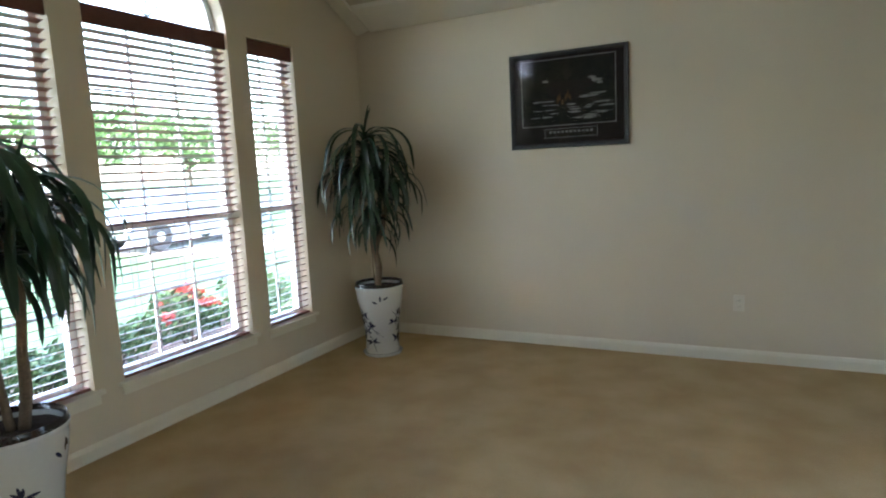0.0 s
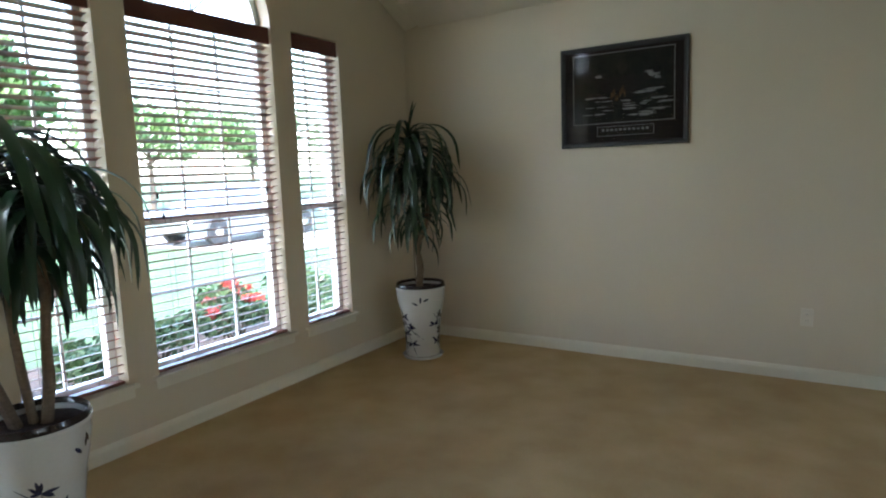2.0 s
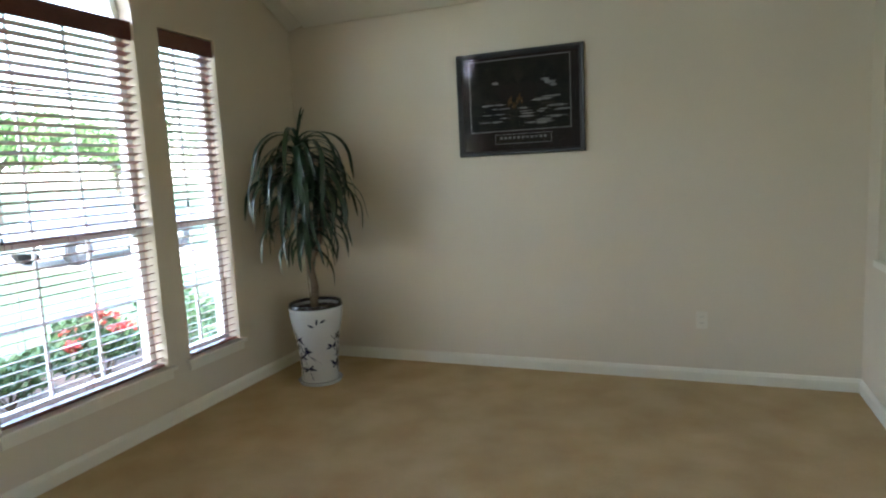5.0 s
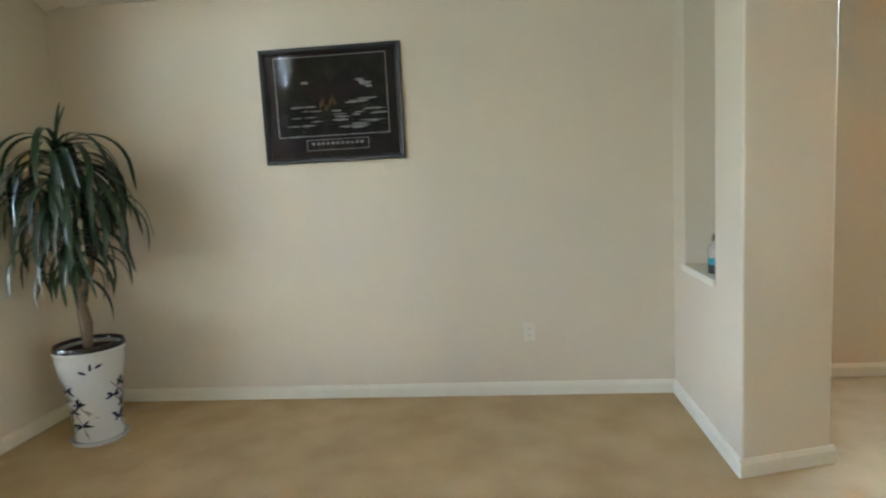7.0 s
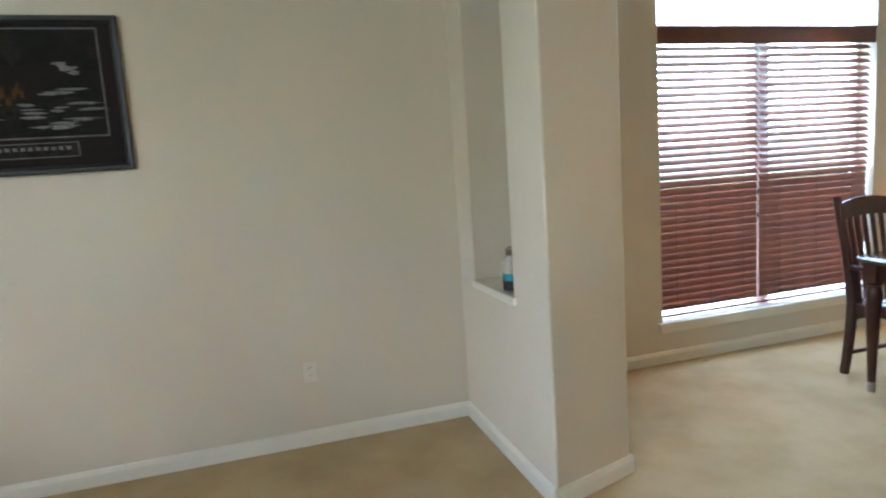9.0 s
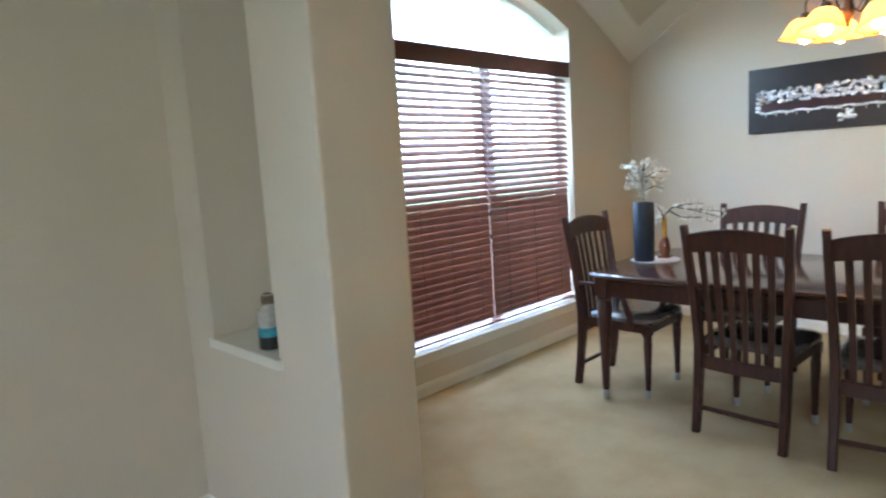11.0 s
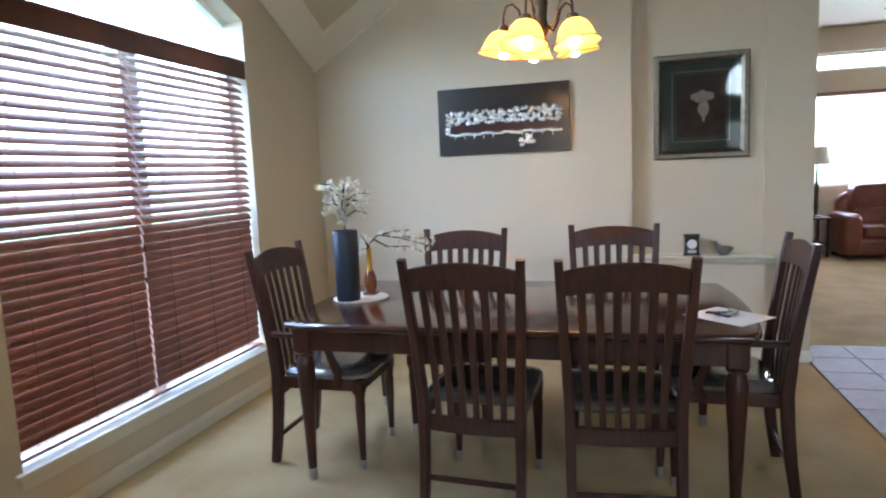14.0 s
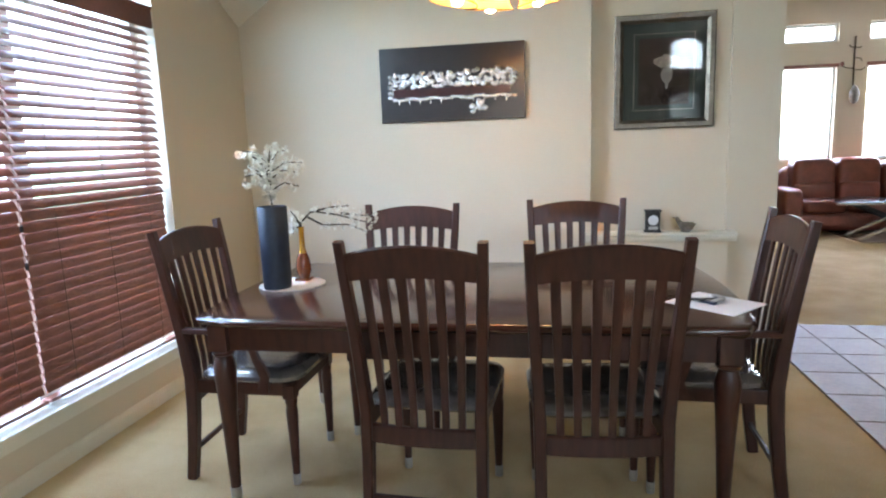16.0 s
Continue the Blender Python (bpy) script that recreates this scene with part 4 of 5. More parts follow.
def lump(bm, cx, cz, rx, rz, h, seed):
    r = random.Random(seed)
    top = bm.verts.new((cx, -0.034 - h, cz))
    n = 9
    rim, mid = [], []
    for k in range(n):
        a = 2 * math.pi * k / n
        q = 1 + r.uniform(-0.3, 0.3)
        rim.append(bm.verts.new((cx + rx * q * math.cos(a), -0.034, cz + rz * q * math.sin(a))))
        mid.append(bm.verts.new((cx + rx * q * 0.65 * math.cos(a), -0.034 - h * r.uniform(0.5, 0.9), cz + rz * q * 0.65 * math.sin(a))))
    for k in range(n):
        j = (k + 1) % n
        bm.faces.new((rim[k], rim[j], mid[j], mid[k]))
        bm.faces.new((mid[k], mid[j], top))


bm = bmesh.new()
r = random.Random(12)
for k in range(34):
    u = -0.40 + 0.83 * k / 33
    for q in range(3):
        lump(bm, u + r.uniform(-0.012, 0.012), -0.005 + r.uniform(-0.015, 0.02) + q * 0.032 * (1 - 0.9 * math.exp(-((u + 0.03) / 0.03) ** 2) * 0.6), r.uniform(0.014, 0.028), r.uniform(0.014, 0.024), r.uniform(0.004, 0.012), k * 7 + q)
    lump(bm, u, -0.096 - 0.006 * math.sin(k), 0.022, 0.013, 0.006, 300 + k)
    if k % 3 == 1 and k not in (16, 19):
        lump(bm, u, -0.118, 0.006, 0.018, 0.004, 400 + k)
for k in range(10):
    lump(bm, -0.435 + 0.03 * (k % 2), 0.055 - 0.017 * k, 0.018, 0.015, 0.006, 500 + k)
for k in range(14):
    lump(bm, 0.185 + r.uniform(-0.055, 0.055), -0.165 + r.uniform(-0.035, 0.04), 0.02, 0.018, 0.006, 600 + k)
part("relief", bm, M_SILVER, art, "silver figures seated along a table")
part("relief_cloth", box((-0.41, -0.040, -0.082), (0.41, -0.034, -0.030), 0.001), M_MAROON, art)

# the framed still life in the recess
M_BRONZE = mat("antique_silver_frame", (0.13, 0.105, 0.08), 0.35, 0.8, vary=0.35, scale=25, fine=120, bump=0.08)
M_GREENMAT = mat("dark_green_mat", (0.046, 0.052, 0.044), 0.9, spec=0.1, vary=0.1, bump=0.02)
M_SEPIA = mat("sepia_print", (0.045, 0.030, 0.024), 0.85, spec=0.1, vary=0.5, scale=14, bump=0)
M_PORTRAIT = mat("pale_sepia", (0.25, 0.21, 0.18), 0.8, spec=0.1, vary=0.25, scale=30, bump=0)
pc = thing("framed_picture", "dark matted print of a white flower vase, silver frame", "picture", at=pose(BX + 0.10, -2.763, 1.866, 0, 0, -90))
W, H = 0.644, 0.744
part("frame", rect_frame(bmesh.new(), W, H, 0.058, 0.002, 0.034, 0.014), M_BRONZE, pc, smooth=False)
part("mat_board", slab(W - 0.10, H - 0.10, 0.003, 0.010), M_GREENMAT, pc)
part("inner_mat", slab(0.39, 0.50, 0.010, 0.011, 0.0, 0.0), M_PORTRAIT, pc, "thin pale bevelled line")
part("inner_mat", slab(0.383, 0.493, 0.011, 0.012, 0.0, 0.0), M_GREENMAT, pc)
pp = part("print", slab(0.325, 0.435, 0.012, 0.0135), M_SEPIA, pc, "sepia still-life print with a pale vase")
bm = bmesh.new()
for _k, (_x, _z, _r) in enumerate(((-0.035, 0.07, 0.034), (0.01, 0.082, 0.036), (0.055, 0.068, 0.034), (0.015, 0.045, 0.032), (-0.02, 0.045, 0.022))):
    blob(bm, _x, _z, _r, _r * 0.85, 0.0142 + 0.0002 * _k, 31 + _k, 16, 0.18)
blob(bm, 0.018, -0.02, 0.038, 0.055, 0.0153, 36, 18, 0.05)
blob(bm, 0.018, -0.085, 0.010, 0.03, 0.0155, 37, 12, 0.1)
part("pale_vase", bm, M_PORTRAIT, pp)
g = part("glass", sheet("y", -0.0185, -W / 2 + 0.055, W / 2 - 0.055, -H / 2 + 0.055, H / 2 - 0.055, -1), M_STILLGLASS, pc)
g.visible_shadow = False

# outlet
M_IVORY = mat("ivory_plastic", (0.64, 0.58, 0.48), 0.4, vary=0.03, bump=0)
ol = thing("wall_outlet", "ivory plastic duplex outlet on the beige wall", "outlet", at=pose(3.012, 0.0, 0.412))
part("cover_plate", box((-0.035, -0.007, -0.0575), (0.035, -0.001, 0.0575), 0.003), M_IVORY, ol)
for z in (-0.02, 0.02):
    sk = part("socket", box((-0.017, -0.009, z - 0.014), (0.017, -0.007, z + 0.014), 0.001), M_IVORY, ol)
    for x in (-0.006, 0.006):
        part("slot", box((x - 0.001, -0.0095, z - 0.004), (x + 0.001, -0.009, z + 0.006)), M_DARK, sk)

# sand bottle in the niche
M_BOTTLE = mat("milky_glass", (0.42, 0.38, 0.32), 0.12, vary=0.15, scale=30, bump=0)
M_TEAL = mat("teal_band", (0.05, 0.26, 0.33), 0.25, vary=0.2, scale=30, bump=0)
bt = thing("glass_bottle", "small clear bottle with teal and black layers in the niche", "bottle", at=pose(A_X + 0.055, -0.60, NZ + 0.005))
part("lower_band", lathe([(0.030, 0), (0.043, 0.004), (0.045, 0.05)], 28), M_DARK, bt, "black lower layer", smooth=True)
part("middle_band", lathe([(0.045, 0.0505), (0.045, 0.085)], 28), M_TEAL, bt, "teal middle layer", smooth=True)
part("body", lathe([(0.045, 0.0855), (0.045, 0.125), (0.040, 0.148), (0.022, 0.168), (0.017, 0.175), (0.017, 0.195), (0.021, 0.198), (0.021, 0.206), (0.010, 0.207)], 28), M_BOTTLE, bt, "milky clear glass top", smooth=True)
part("stopper", lathe([(0.0225, 0.170), (0.024, 0.176), (0.024, 0.198), (0.012, 0.210), (0.001, 0.211)], 24), M_TRUNK, bt, "brown cork stopper", smooth=True)

# ---- on the table
TT = 0.798
M_NAVYVASE = mat("navy_matte_ceramic", (0.012, 0.018, 0.034), 0.5, vary=0.2, scale=10, bump=0.04)
M_AMBERRED = mat("red_amber_glass", (0.20, 0.045, 0.012), 0.08, vary=0.3, scale=12, bump=0, coat=0.5)
M_AMBERTOP = mat("amber_neck_glass", (0.55, 0.25, 0.02), 0.08, vary=0.2, scale=12, bump=0, coat=0.5)
M_TWIG = mat("twig", (0.06, 0.045, 0.032), 0.85, vary=0.3, scale=40, bump=0.2)
M_PETAL = mat("blossom_petal", (0.74, 0.70, 0.60), 0.7, vary=0.08, scale=30, bump=0)
M_LACE = mat("white_lace", (0.72, 0.70, 0.66), 0.9, vary=0.08, scale=80, fine=200, bump=0.4)
M_PAPER = mat("white_paper", (0.74, 0.74, 0.76), 0.7, vary=0.03, bump=0.01)
VX, VY = 6.57, -0.772


def scallop(cx, cy, r, n, z):
    pts = []
    for k in range(n * 6):
        a = 2 * math.pi * k / (n * 6)
        q = r * (1 + 0.045 * abs(math.sin(n * a / 2)))
        pts.append((cx + q * math.cos(a), cy + q * math.sin(a), z))
    return pts


doily = tagged(mesh_ob("doily", add_loft(bmesh.new(), [scallop(VX + 0.085, VY - 0.035, 0.150, 16, z) for z in (TT + 0.0005, TT + 0.003)]), M_LACE), "round white lace doily with scalloped edge on the table", "doily")
vase = thing("tall_vase", "tall slim matte navy ceramic cylinder vase", "vase", at=pose(VX, VY, TT + 0.003))
part("body", lathe([(0.05, 0), (0.062, 0.002), (0.064, 0.02), (0.066, 0.20), (0.067, 0.375), (0.064, 0.38), (0.060, 0.376), (0.058, 0.30), (0.0, 0.29)], 40, caps=False), M_NAVYVASE, vase, smooth=True)
amber = thing("amber_bottle_vase", "slender amber and red glass bottle vase", "vase", at=pose(VX + 0.165, VY - 0.062, TT + 0.004))
part("base", box((-0.036, -0.036, 0), (0.036, 0.036, 0.014), 0.004), M_AMBERRED, amber)
part("body", lathe([(0.024, 0.014), (0.034, 0.04), (0.037, 0.075), (0.030, 0.11), (0.019, 0.135)], 24), M_AMBERRED, amber, "deep red glass belly", smooth=True)
part("neck", lathe([(0.019, 0.1352), (0.014, 0.16), (0.0125, 0.25), (0.016, 0.262)], 20), M_AMBERTOP, amber, "amber yellow glass neck", smooth=True)


def blossoms(name, label, at, branches, seed, per):
    r = random.Random(seed)
    b = thing(name, label, "branch", "blossom branches", at)
    fl = bmesh.new()
    for pts in branches:
        pts = [Vector(p) for p in pts]
        part("twig", tube(pts, [0.006 - 0.004 * i / (len(pts) - 1) for i in range(len(pts))], 6), M_TWIG, b)
        for i in range(per):
            u = r.uniform(0.25, 1.0) * (len(pts) - 1)
            k = min(int(u), len(pts) - 2)
            p = pts[k].lerp(pts[k + 1], u - k) + Vector((r.uniform(-1, 1), r.uniform(-1, 1), r.uniform(-1, 1))) * 0.022
            nrm = Vector((r.uniform(-1, 0.6), r.uniform(-1, 1), r.uniform(-0.4, 1))).normalized()
            u1 = nrm.orthogonal().normalized()
            u2 = nrm.cross(u1)
            R = r.uniform(0.009, 0.0155)
            c = fl.verts.new(p)
            for q in range(5):
                a = 2 * math.pi * q / 5
                w = [p + (u1 * math.cos(a + o) + u2 * math.sin(a + o)) * R * s + nrm * 0.005 * h for o, s, h in ((-0.52, 0.75, 0.6), (0, 1.1, 1.2), (0.52, 0.75, 0.6))]
                fl.faces.new([c] + [fl.verts.new(v) for v in w])
    tagged(part("blossoms", fl, M_PETAL, b, "small white blossoms"), kind="stuff")
    return b


r = random.Random(4)
br = []
for k in range(15):
    a, e = 2.4 * k, r.uniform(0.02, 0.20)
    s = r.uniform(0.10, 0.19)
    base = Vector((0, 0, 0.05 + 0.010 * k))
    tip = base + Vector((math.cos(a) * s * 0.75, math.sin(a) * s, e * 0.55))
    br.append([(0, 0, 0.06), tuple(base), tuple(base.lerp(tip, 0.5) + Vector((0, 0, 0.025))), tuple(tip)])
br.append([(0, 0, -0.085), (0.004, 0.0, 0.0), (-0.004, 0.006, 0.12), (0, 0, 0.22)])
blossoms("blossom_branch", "bushy artificial branch of white blossoms in a vase", pose(VX, VY, TT + 0.383), br, 6, 26)
br = [[(0, 0, -0.05), (0, 0.0, 0.02), (0.0, -0.06, 0.075), (0.01, -0.18, 0.055), (0.02, -0.31, 0.02), (0.02, -0.38, 0.0)], [(0, -0.05, 0.07), (0.02, -0.15, 0.09), (0.03, -0.24, 0.095)], [(0, -0.03, 0.05), (-0.02, -0.12, 0.01), (-0.01, -0.24, 0.01), (-0.01, -0.33, -0.025)], [(0, 0, 0.0), (-0.01, 0.02, 0.05), (-0.02, 0.04, 0.08)], [(0, 0, 0.0), (-0.02, 0.03, 0.0), (-0.03, 0.03, -0.03)], [(0.02, -0.2, 0.06), (0.02, -0.28, 0.05), (0.03, -0.36, 0.045)]]
blossoms("blossom_branch", "trailing artificial branch of small white blossoms", pose(VX + 0.165, VY - 0.062, TT + 0.266), br, 16, 22)

paper = tagged(mesh_ob("paper_sheet", box((-0.12, -0.14, 0.0), (0.12, 0.14, 0.0015), 0, pose(6.365, -2.635, TT + 0.0005, 0, 0, -43)), M_PAPER), "white sheet of paper on the table corner", "paper")
keys = thing("key_bunch", "bunch of keys with dark blue and black fobs on paper", "keys", at=pose(6.38, -2.62, TT + 0.003, 0, 0, 20))
M_FOB = mat("blue_black_plastic", (0.012, 0.018, 0.06), 0.35, vary=0.3, scale=60, bump=0)
for i, (x, y, a, l, mt) in enumerate(((-0.02, 0.02, 20, 0.035, M_FOB), (0.015, 0.0, 70, 0.03, M_DARK), (0.0, -0.035, -30, 0.03, M_FOB), (-0.025, -0.02, 110, 0.028, M_STEEL), (0.02, -0.05, 5, 0.026, M_STEEL), (0.0, 0.05, 40, 0.03, M_DARK))):
    part("fob" if mt is not M_STEEL else "key", box((-l, -0.011, 0), (l, 0.011, 0.009), 0.003, pose(x, y, 0.001 + 0.0015 * i, 0, 3 * (i % 2), a)), mt, keys)
part("key_ring", tube([(0.018 * math.cos(a), 0.018 * math.sin(a), 0.012) for a in [2 * math.pi * k / 16 for k in range(17)]], 0.0014, 5), M_STEEL, keys)

# ledge ornaments
clock = thing("mantel_clock", "small dark wooden clock with a pale dial on a ledge", "clock", at=pose(BX + 0.02, -2.70, LEDGE_Z, 0, 0, -90))
part("case", box((-0.047, -0.025, 0), (0.047, 0.025, 0.145), 0.004), M_BLACKFRAME, clock)
part("base", box((-0.055, -0.032, 0), (0.055, 0.032, 0.014), 0.003), M_BLACKFRAME, clock)
part("cornice", box((-0.054, -0.03, 0.142), (0.054, 0.03, 0.155), 0.003), M_BLACKFRAME, clock)
part("dial", lathe([(0.033, 0), (0.034, 0.004), (0.028, 0.006), (0.0, 0.006)], 28, caps=False), M_PAPER, clock, "pale round clock dial").matrix_basis = pose(0, -0.0255, 0.085, 90, 0, 0)
part("panel", box((-0.03, -0.028, 0.02), (0.03, -0.0255, 0.042), 0.001), M_STEEL, clock)
bird = bmesh.new()
pts = [(-0.055, 0, 0.10), (-0.045, 0, 0.095), (-0.035, 0, 0.075), (-0.01, 0, 0.045), (0.02, 0, 0.036), (0.05, 0, 0.035), (0.085, 0, 0.052)]
add_tube(bird, pts, [0.006, 0.016, 0.014, 0.028, 0.034, 0.026, 0.004], 12)
add_tube(bird, [(0.0, 0.018, 0.05), (0.04, 0.026, 0.048), (0.08, 0.02, 0.06)], [0.008, 0.016, 0.003], 8)
add_tube(bird, [(-0.063, 0, 0.10), (-0.078, 0, 0.096)], [0.006, 0.001], 6)
add_lathe(bird, [(0.03, 0), (0.034, 0.006), (0.018, 0.014)], 16, (0.015, 0, 0))
M_BIRD = mat("grey_carved_bird", (0.16, 0.14, 0.12), 0.5, vary=0.4, scale=30, bump=0.1)
_b = tagged(mesh_ob("bird_figurine", bird, M_BIRD, True), "small grey carved bird figurine on a white ledge", "figurine")
_b.matrix_basis = pose(BX + 0.015, -2.90, LEDGE_Z, 0, 0, -78)

# ---- chandelier
M_IRON = mat("bronzed_iron", (0.10, 0.075, 0.05), 0.4, 0.7, vary=0.3, scale=20, bump=0.05)
M_SHADE = glow("amber_shade_glow", (1.0, 0.56, 0.16), 0.036)
_t = M_SHADE.node_tree
_tl = _t.nodes.new("ShaderNodeBsdfTranslucent")
_tl.inputs[0].default_value = (0.98, 0.72, 0.36, 1)
_mx = _t.nodes.new("ShaderNodeMixShader")
_mx.inputs[0].default_value = 0.6
_t.links.new(_t.nodes["Principled BSDF"].outputs[0], _mx.inputs[1])
_t.links.new(_tl.outputs[0], _mx.inputs[2])
_t.links.new(_mx.outputs[0], _t.nodes["Material Output"].inputs[0])
M_BULB = glow("bulb_glow", (1.0, 0.64, 0.27), 1.9)


def bell(r0, r1, h, n=24):
    rings = []
    for i in range(8):
        u = i / 7
        rad = r0 + (r1 - r0) * (0.62 * u + 0.38 * u ** 2.2)
        rings.append([(rad * math.cos(2 * math.pi * k / n), rad * math.sin(2 * math.pi * k / n), -h * u) for k in range(n)])
    inner = [[(x * 0.96, y * 0.96, z) for x, y, z in rg] for rg in reversed(rings)]
    return add_loft(bmesh.new(), rings + inner, caps=False)


def dome(r0, r1, h, n=28):
    """A wide glass bell: rounded shoulders and a flared brim."""
    prof = [(r0, 0.0), (0.056, -0.012), (0.074, -0.034), (0.086, -0.060), (0.094, -0.086), (0.104, -0.106), (r1, -h)]
    rings = [[(r * math.cos(2 * math.pi * k / n), r * math.sin(2 * math.pi * k / n), z) for k in range(n)] for r, z in prof]
    inner = [[(x * 0.97, y * 0.97, z - 0.001) for x, y, z in rg] for rg in reversed(rings)]
    return add_loft(bmesh.new(), rings + inner, caps=False)


CH = (6.87, -1.81)
ch = thing("chandelier", "bronze chandelier with five lit amber glass bell shades", "chandelier", at=pose(*CH, 0.075))
part("stem", lathe([(0.002, 2.02), (0.012, 2.03), (0.02, 2.06), (0.034, 2.09), (0.036, 2.12), (0.028, 2.15), (0.030, 2.20), (0.034, 2.235), (0.026, 2.26), (0.012, 2.29), (0.008, 2.32)], 20), M_IRON, ch, smooth=True)
part("rod", tube([(0, 0, 2.31), (0, 0, 2.40)], 0.007, 8), M_IRON, ch)
part("hoop", tube([(0.022 * math.cos(q), 0, 2.42 + 0.022 * math.sin(q)) for q in [2 * math.pi * i / 14 for i in range(15)]], 0.0035, 6), M_IRON, ch)
for k in range(25):
    link = part("chain_link", tube([(0.009 * math.cos(q), 0, 0.022 * math.sin(q)) for q in [2 * math.pi * i / 10 for i in range(11)]], 0.0024, 5), M_IRON, ch)
    link.matrix_basis = pose(0, 0, 2.452 + 0.0355 * k, 0, 0, 90 * (k % 2))
part("canopy", lathe([(0.01, 3.285), (0.05, 3.315), (0.065, 3.344)], 24), M_IRON, ch, smooth=True)
for k in range(5):
    a = radians(20 + 72 * k)
    ca, sa = math.cos(a), math.sin(a)
    prof = [(0.028, 2.12), (0.07, 2.10), (0.10, 2.15), (0.115, 2.21), (0.15, 2.245), (0.18, 2.235), (0.197, 2.19), (0.200, 2.14)]
    arm = part("arm", tube([(r_ * ca, r_ * sa, z) for r_, z in prof], 0.006, 8), M_IRON, ch, smooth=True)
    part("lamp_holder", lathe([(0.018, 0.0), (0.028, -0.008), (0.028, -0.03), (0.022, -0.035)], 16, (0.200 * ca, 0.200 * sa, 2.142)), M_IRON, arm)
    tip = Matrix.Translation((0.200 * ca, 0.200 * sa, 2.11)) @ Matrix.Rotation(radians(-11), 4, (-sa, ca, 0))
    sh = part("shade", dome(0.034, 0.116, 0.120), M_SHADE, arm, "glowing amber glass bell shade", smooth=True)
    sh.matrix_basis = tip
    rim = part("shade_rim", tube([(0.117 * math.cos(q), 0.117 * math.sin(q), -0.120) for q in [2 * math.pi * i / 28 for i in range(29)]], 0.0028, 6), M_IRON, arm, "dark metal rim of the shade")
    rim.matrix_basis = tip
    part("bulb", lathe([(0.012, 2.075), (0.026, 2.04), (0.03, 2.01), (0.022, 1.98), (0.002, 1.97)], 14, (0.200 * ca, 0.200 * sa, 0.0)), M_BULB, arm, "lit bulb", smooth=True)

# ---- front door behind the walk
M_DOORWOOD = mat("door_wood", (0.10, 0.04, 0.02), 0.4, vary=0.3, scale=5, bump=0.03, stretch=(1, 1, 0.15))
dr = tagged(new("door_1"), "closed wooden front door with a glazed panel", "door", kind="structure")
for lo, hi in (((-0.10, -4.97, 0.0), (-0.055, -4.80, 2.40)), ((-0.10, -4.25, 0.0), (-0.055, -4.08, 2.40)), ((-0.10, -4.80, 0.0), (-0.055, -4.25, 0.30)), ((-0.10, -4.80, 2.28), (-0.055, -4.25, 2.40))):
    part("door_frame", box(lo, hi, 0.004), M_DOORWOOD, dr)
_g = part("pane", sheet("x", -0.078, -4.80, -4.25, 0.30, 2.28, 1), glass_pane("leaded_glass", (0.62, 0.68, 0.70), 0.05), dr, "textured leaded glass panel")
_g.visible_shadow = False
for y in (-4.66, -4.39):
    part("muntin", box((-0.084, y - 0.006, 0.30), (-0.066, y + 0.006, 2.28)), M_IRON, dr)
part("door_knob", lathe([(0.01, 0), (0.012, 0.03), (0.028, 0.045), (0.028, 0.06), (0.004, 0.07)], 16), M_STEEL, dr).matrix_basis = pose(-0.055, -4.16, 0.98, 0, 90, 0)
arched_window("window_14", "x", -0.08, *FAN, 2.74, fan_top, "arched light above the front door", 0)

# ---- family room
M_SOFA = mat("red_brown_leather", (0.17, 0.045, 0.024), 0.38, vary=0.35, scale=7, fine=60, bump=0.15, bump_scale=60)
M_RUG = mat("patterned_rug", (0.26, 0.19, 0.11), 0.95, vary=0.5, scale=9, fine=60, bump=0.4, second=(0.12, 0.05, 0.03))
M_CHROME = mat("pale_metal", (0.6, 0.6, 0.6), 0.25, 0.8, vary=0.05, bump=0)
M_TOP = mat("smoked_glass_top", (0.10, 0.11, 0.12), 0.06, vary=0.1, bump=0, coat=0.8)


def cushion(lo, hi, n=8):
    """A stuffed block: a rounded box with bulging faces."""
    bm = bmesh.new()
    bmesh.ops.create_cube(bm, size=2)
    bmesh.ops.subdivide_edges(bm, edges=bm.edges, cuts=n - 1, use_grid_fill=True)
    c = [(a + b) / 2 for a, b in zip(lo, hi)]
    h = [(b - a) / 2 for a, b in zip(lo, hi)]
    for v in bm.verts:
        p = v.co
        q = Vector([math.copysign(abs(t) ** 0.8, t) for t in p])
        ln = (abs(q.x) ** 6 + abs(q.y) ** 6 + abs(q.z) ** 6) ** (1 / 6)
        q = q / ln
        v.co = Vector([c[i] + q[i] * h[i] for i in range(3)])
    return bm


sofa = thing("sofa", "reddish-brown leather three-seat sofa with plump cushions", "sofa", at=pose(0, 0, 0))
Y0, Y1 = -7.50, -5.24
part("base", cushion((13.42, Y0 + 0.05, 0.04), (14.28, Y1 - 0.05, 0.34)), M_SOFA, sofa, smooth=True)
for y in (Y0, Y1 - 0.26):
    part("arm", cushion((13.40, y, 0.05), (14.22, y + 0.26, 0.66)), M_SOFA, sofa, smooth=True)
for k in range(3):
    a = Y0 + 0.24 + k * 0.59
    part("seat_cushion", cushion((13.40, a + 0.005, 0.30), (14.0, a + 0.585, 0.50)), M_SOFA, sofa, smooth=True)
    part("back_cushion", cushion((13.85, a + 0.005, 0.42), (14.24, a + 0.585, 1.07 if k else 1.0)), M_SOFA, sofa, smooth=True)
    part("lumbar_cushion", cushion((13.80, a + 0.02, 0.44), (14.10, a + 0.57, 0.72)), M_SOFA, sofa, smooth=True)
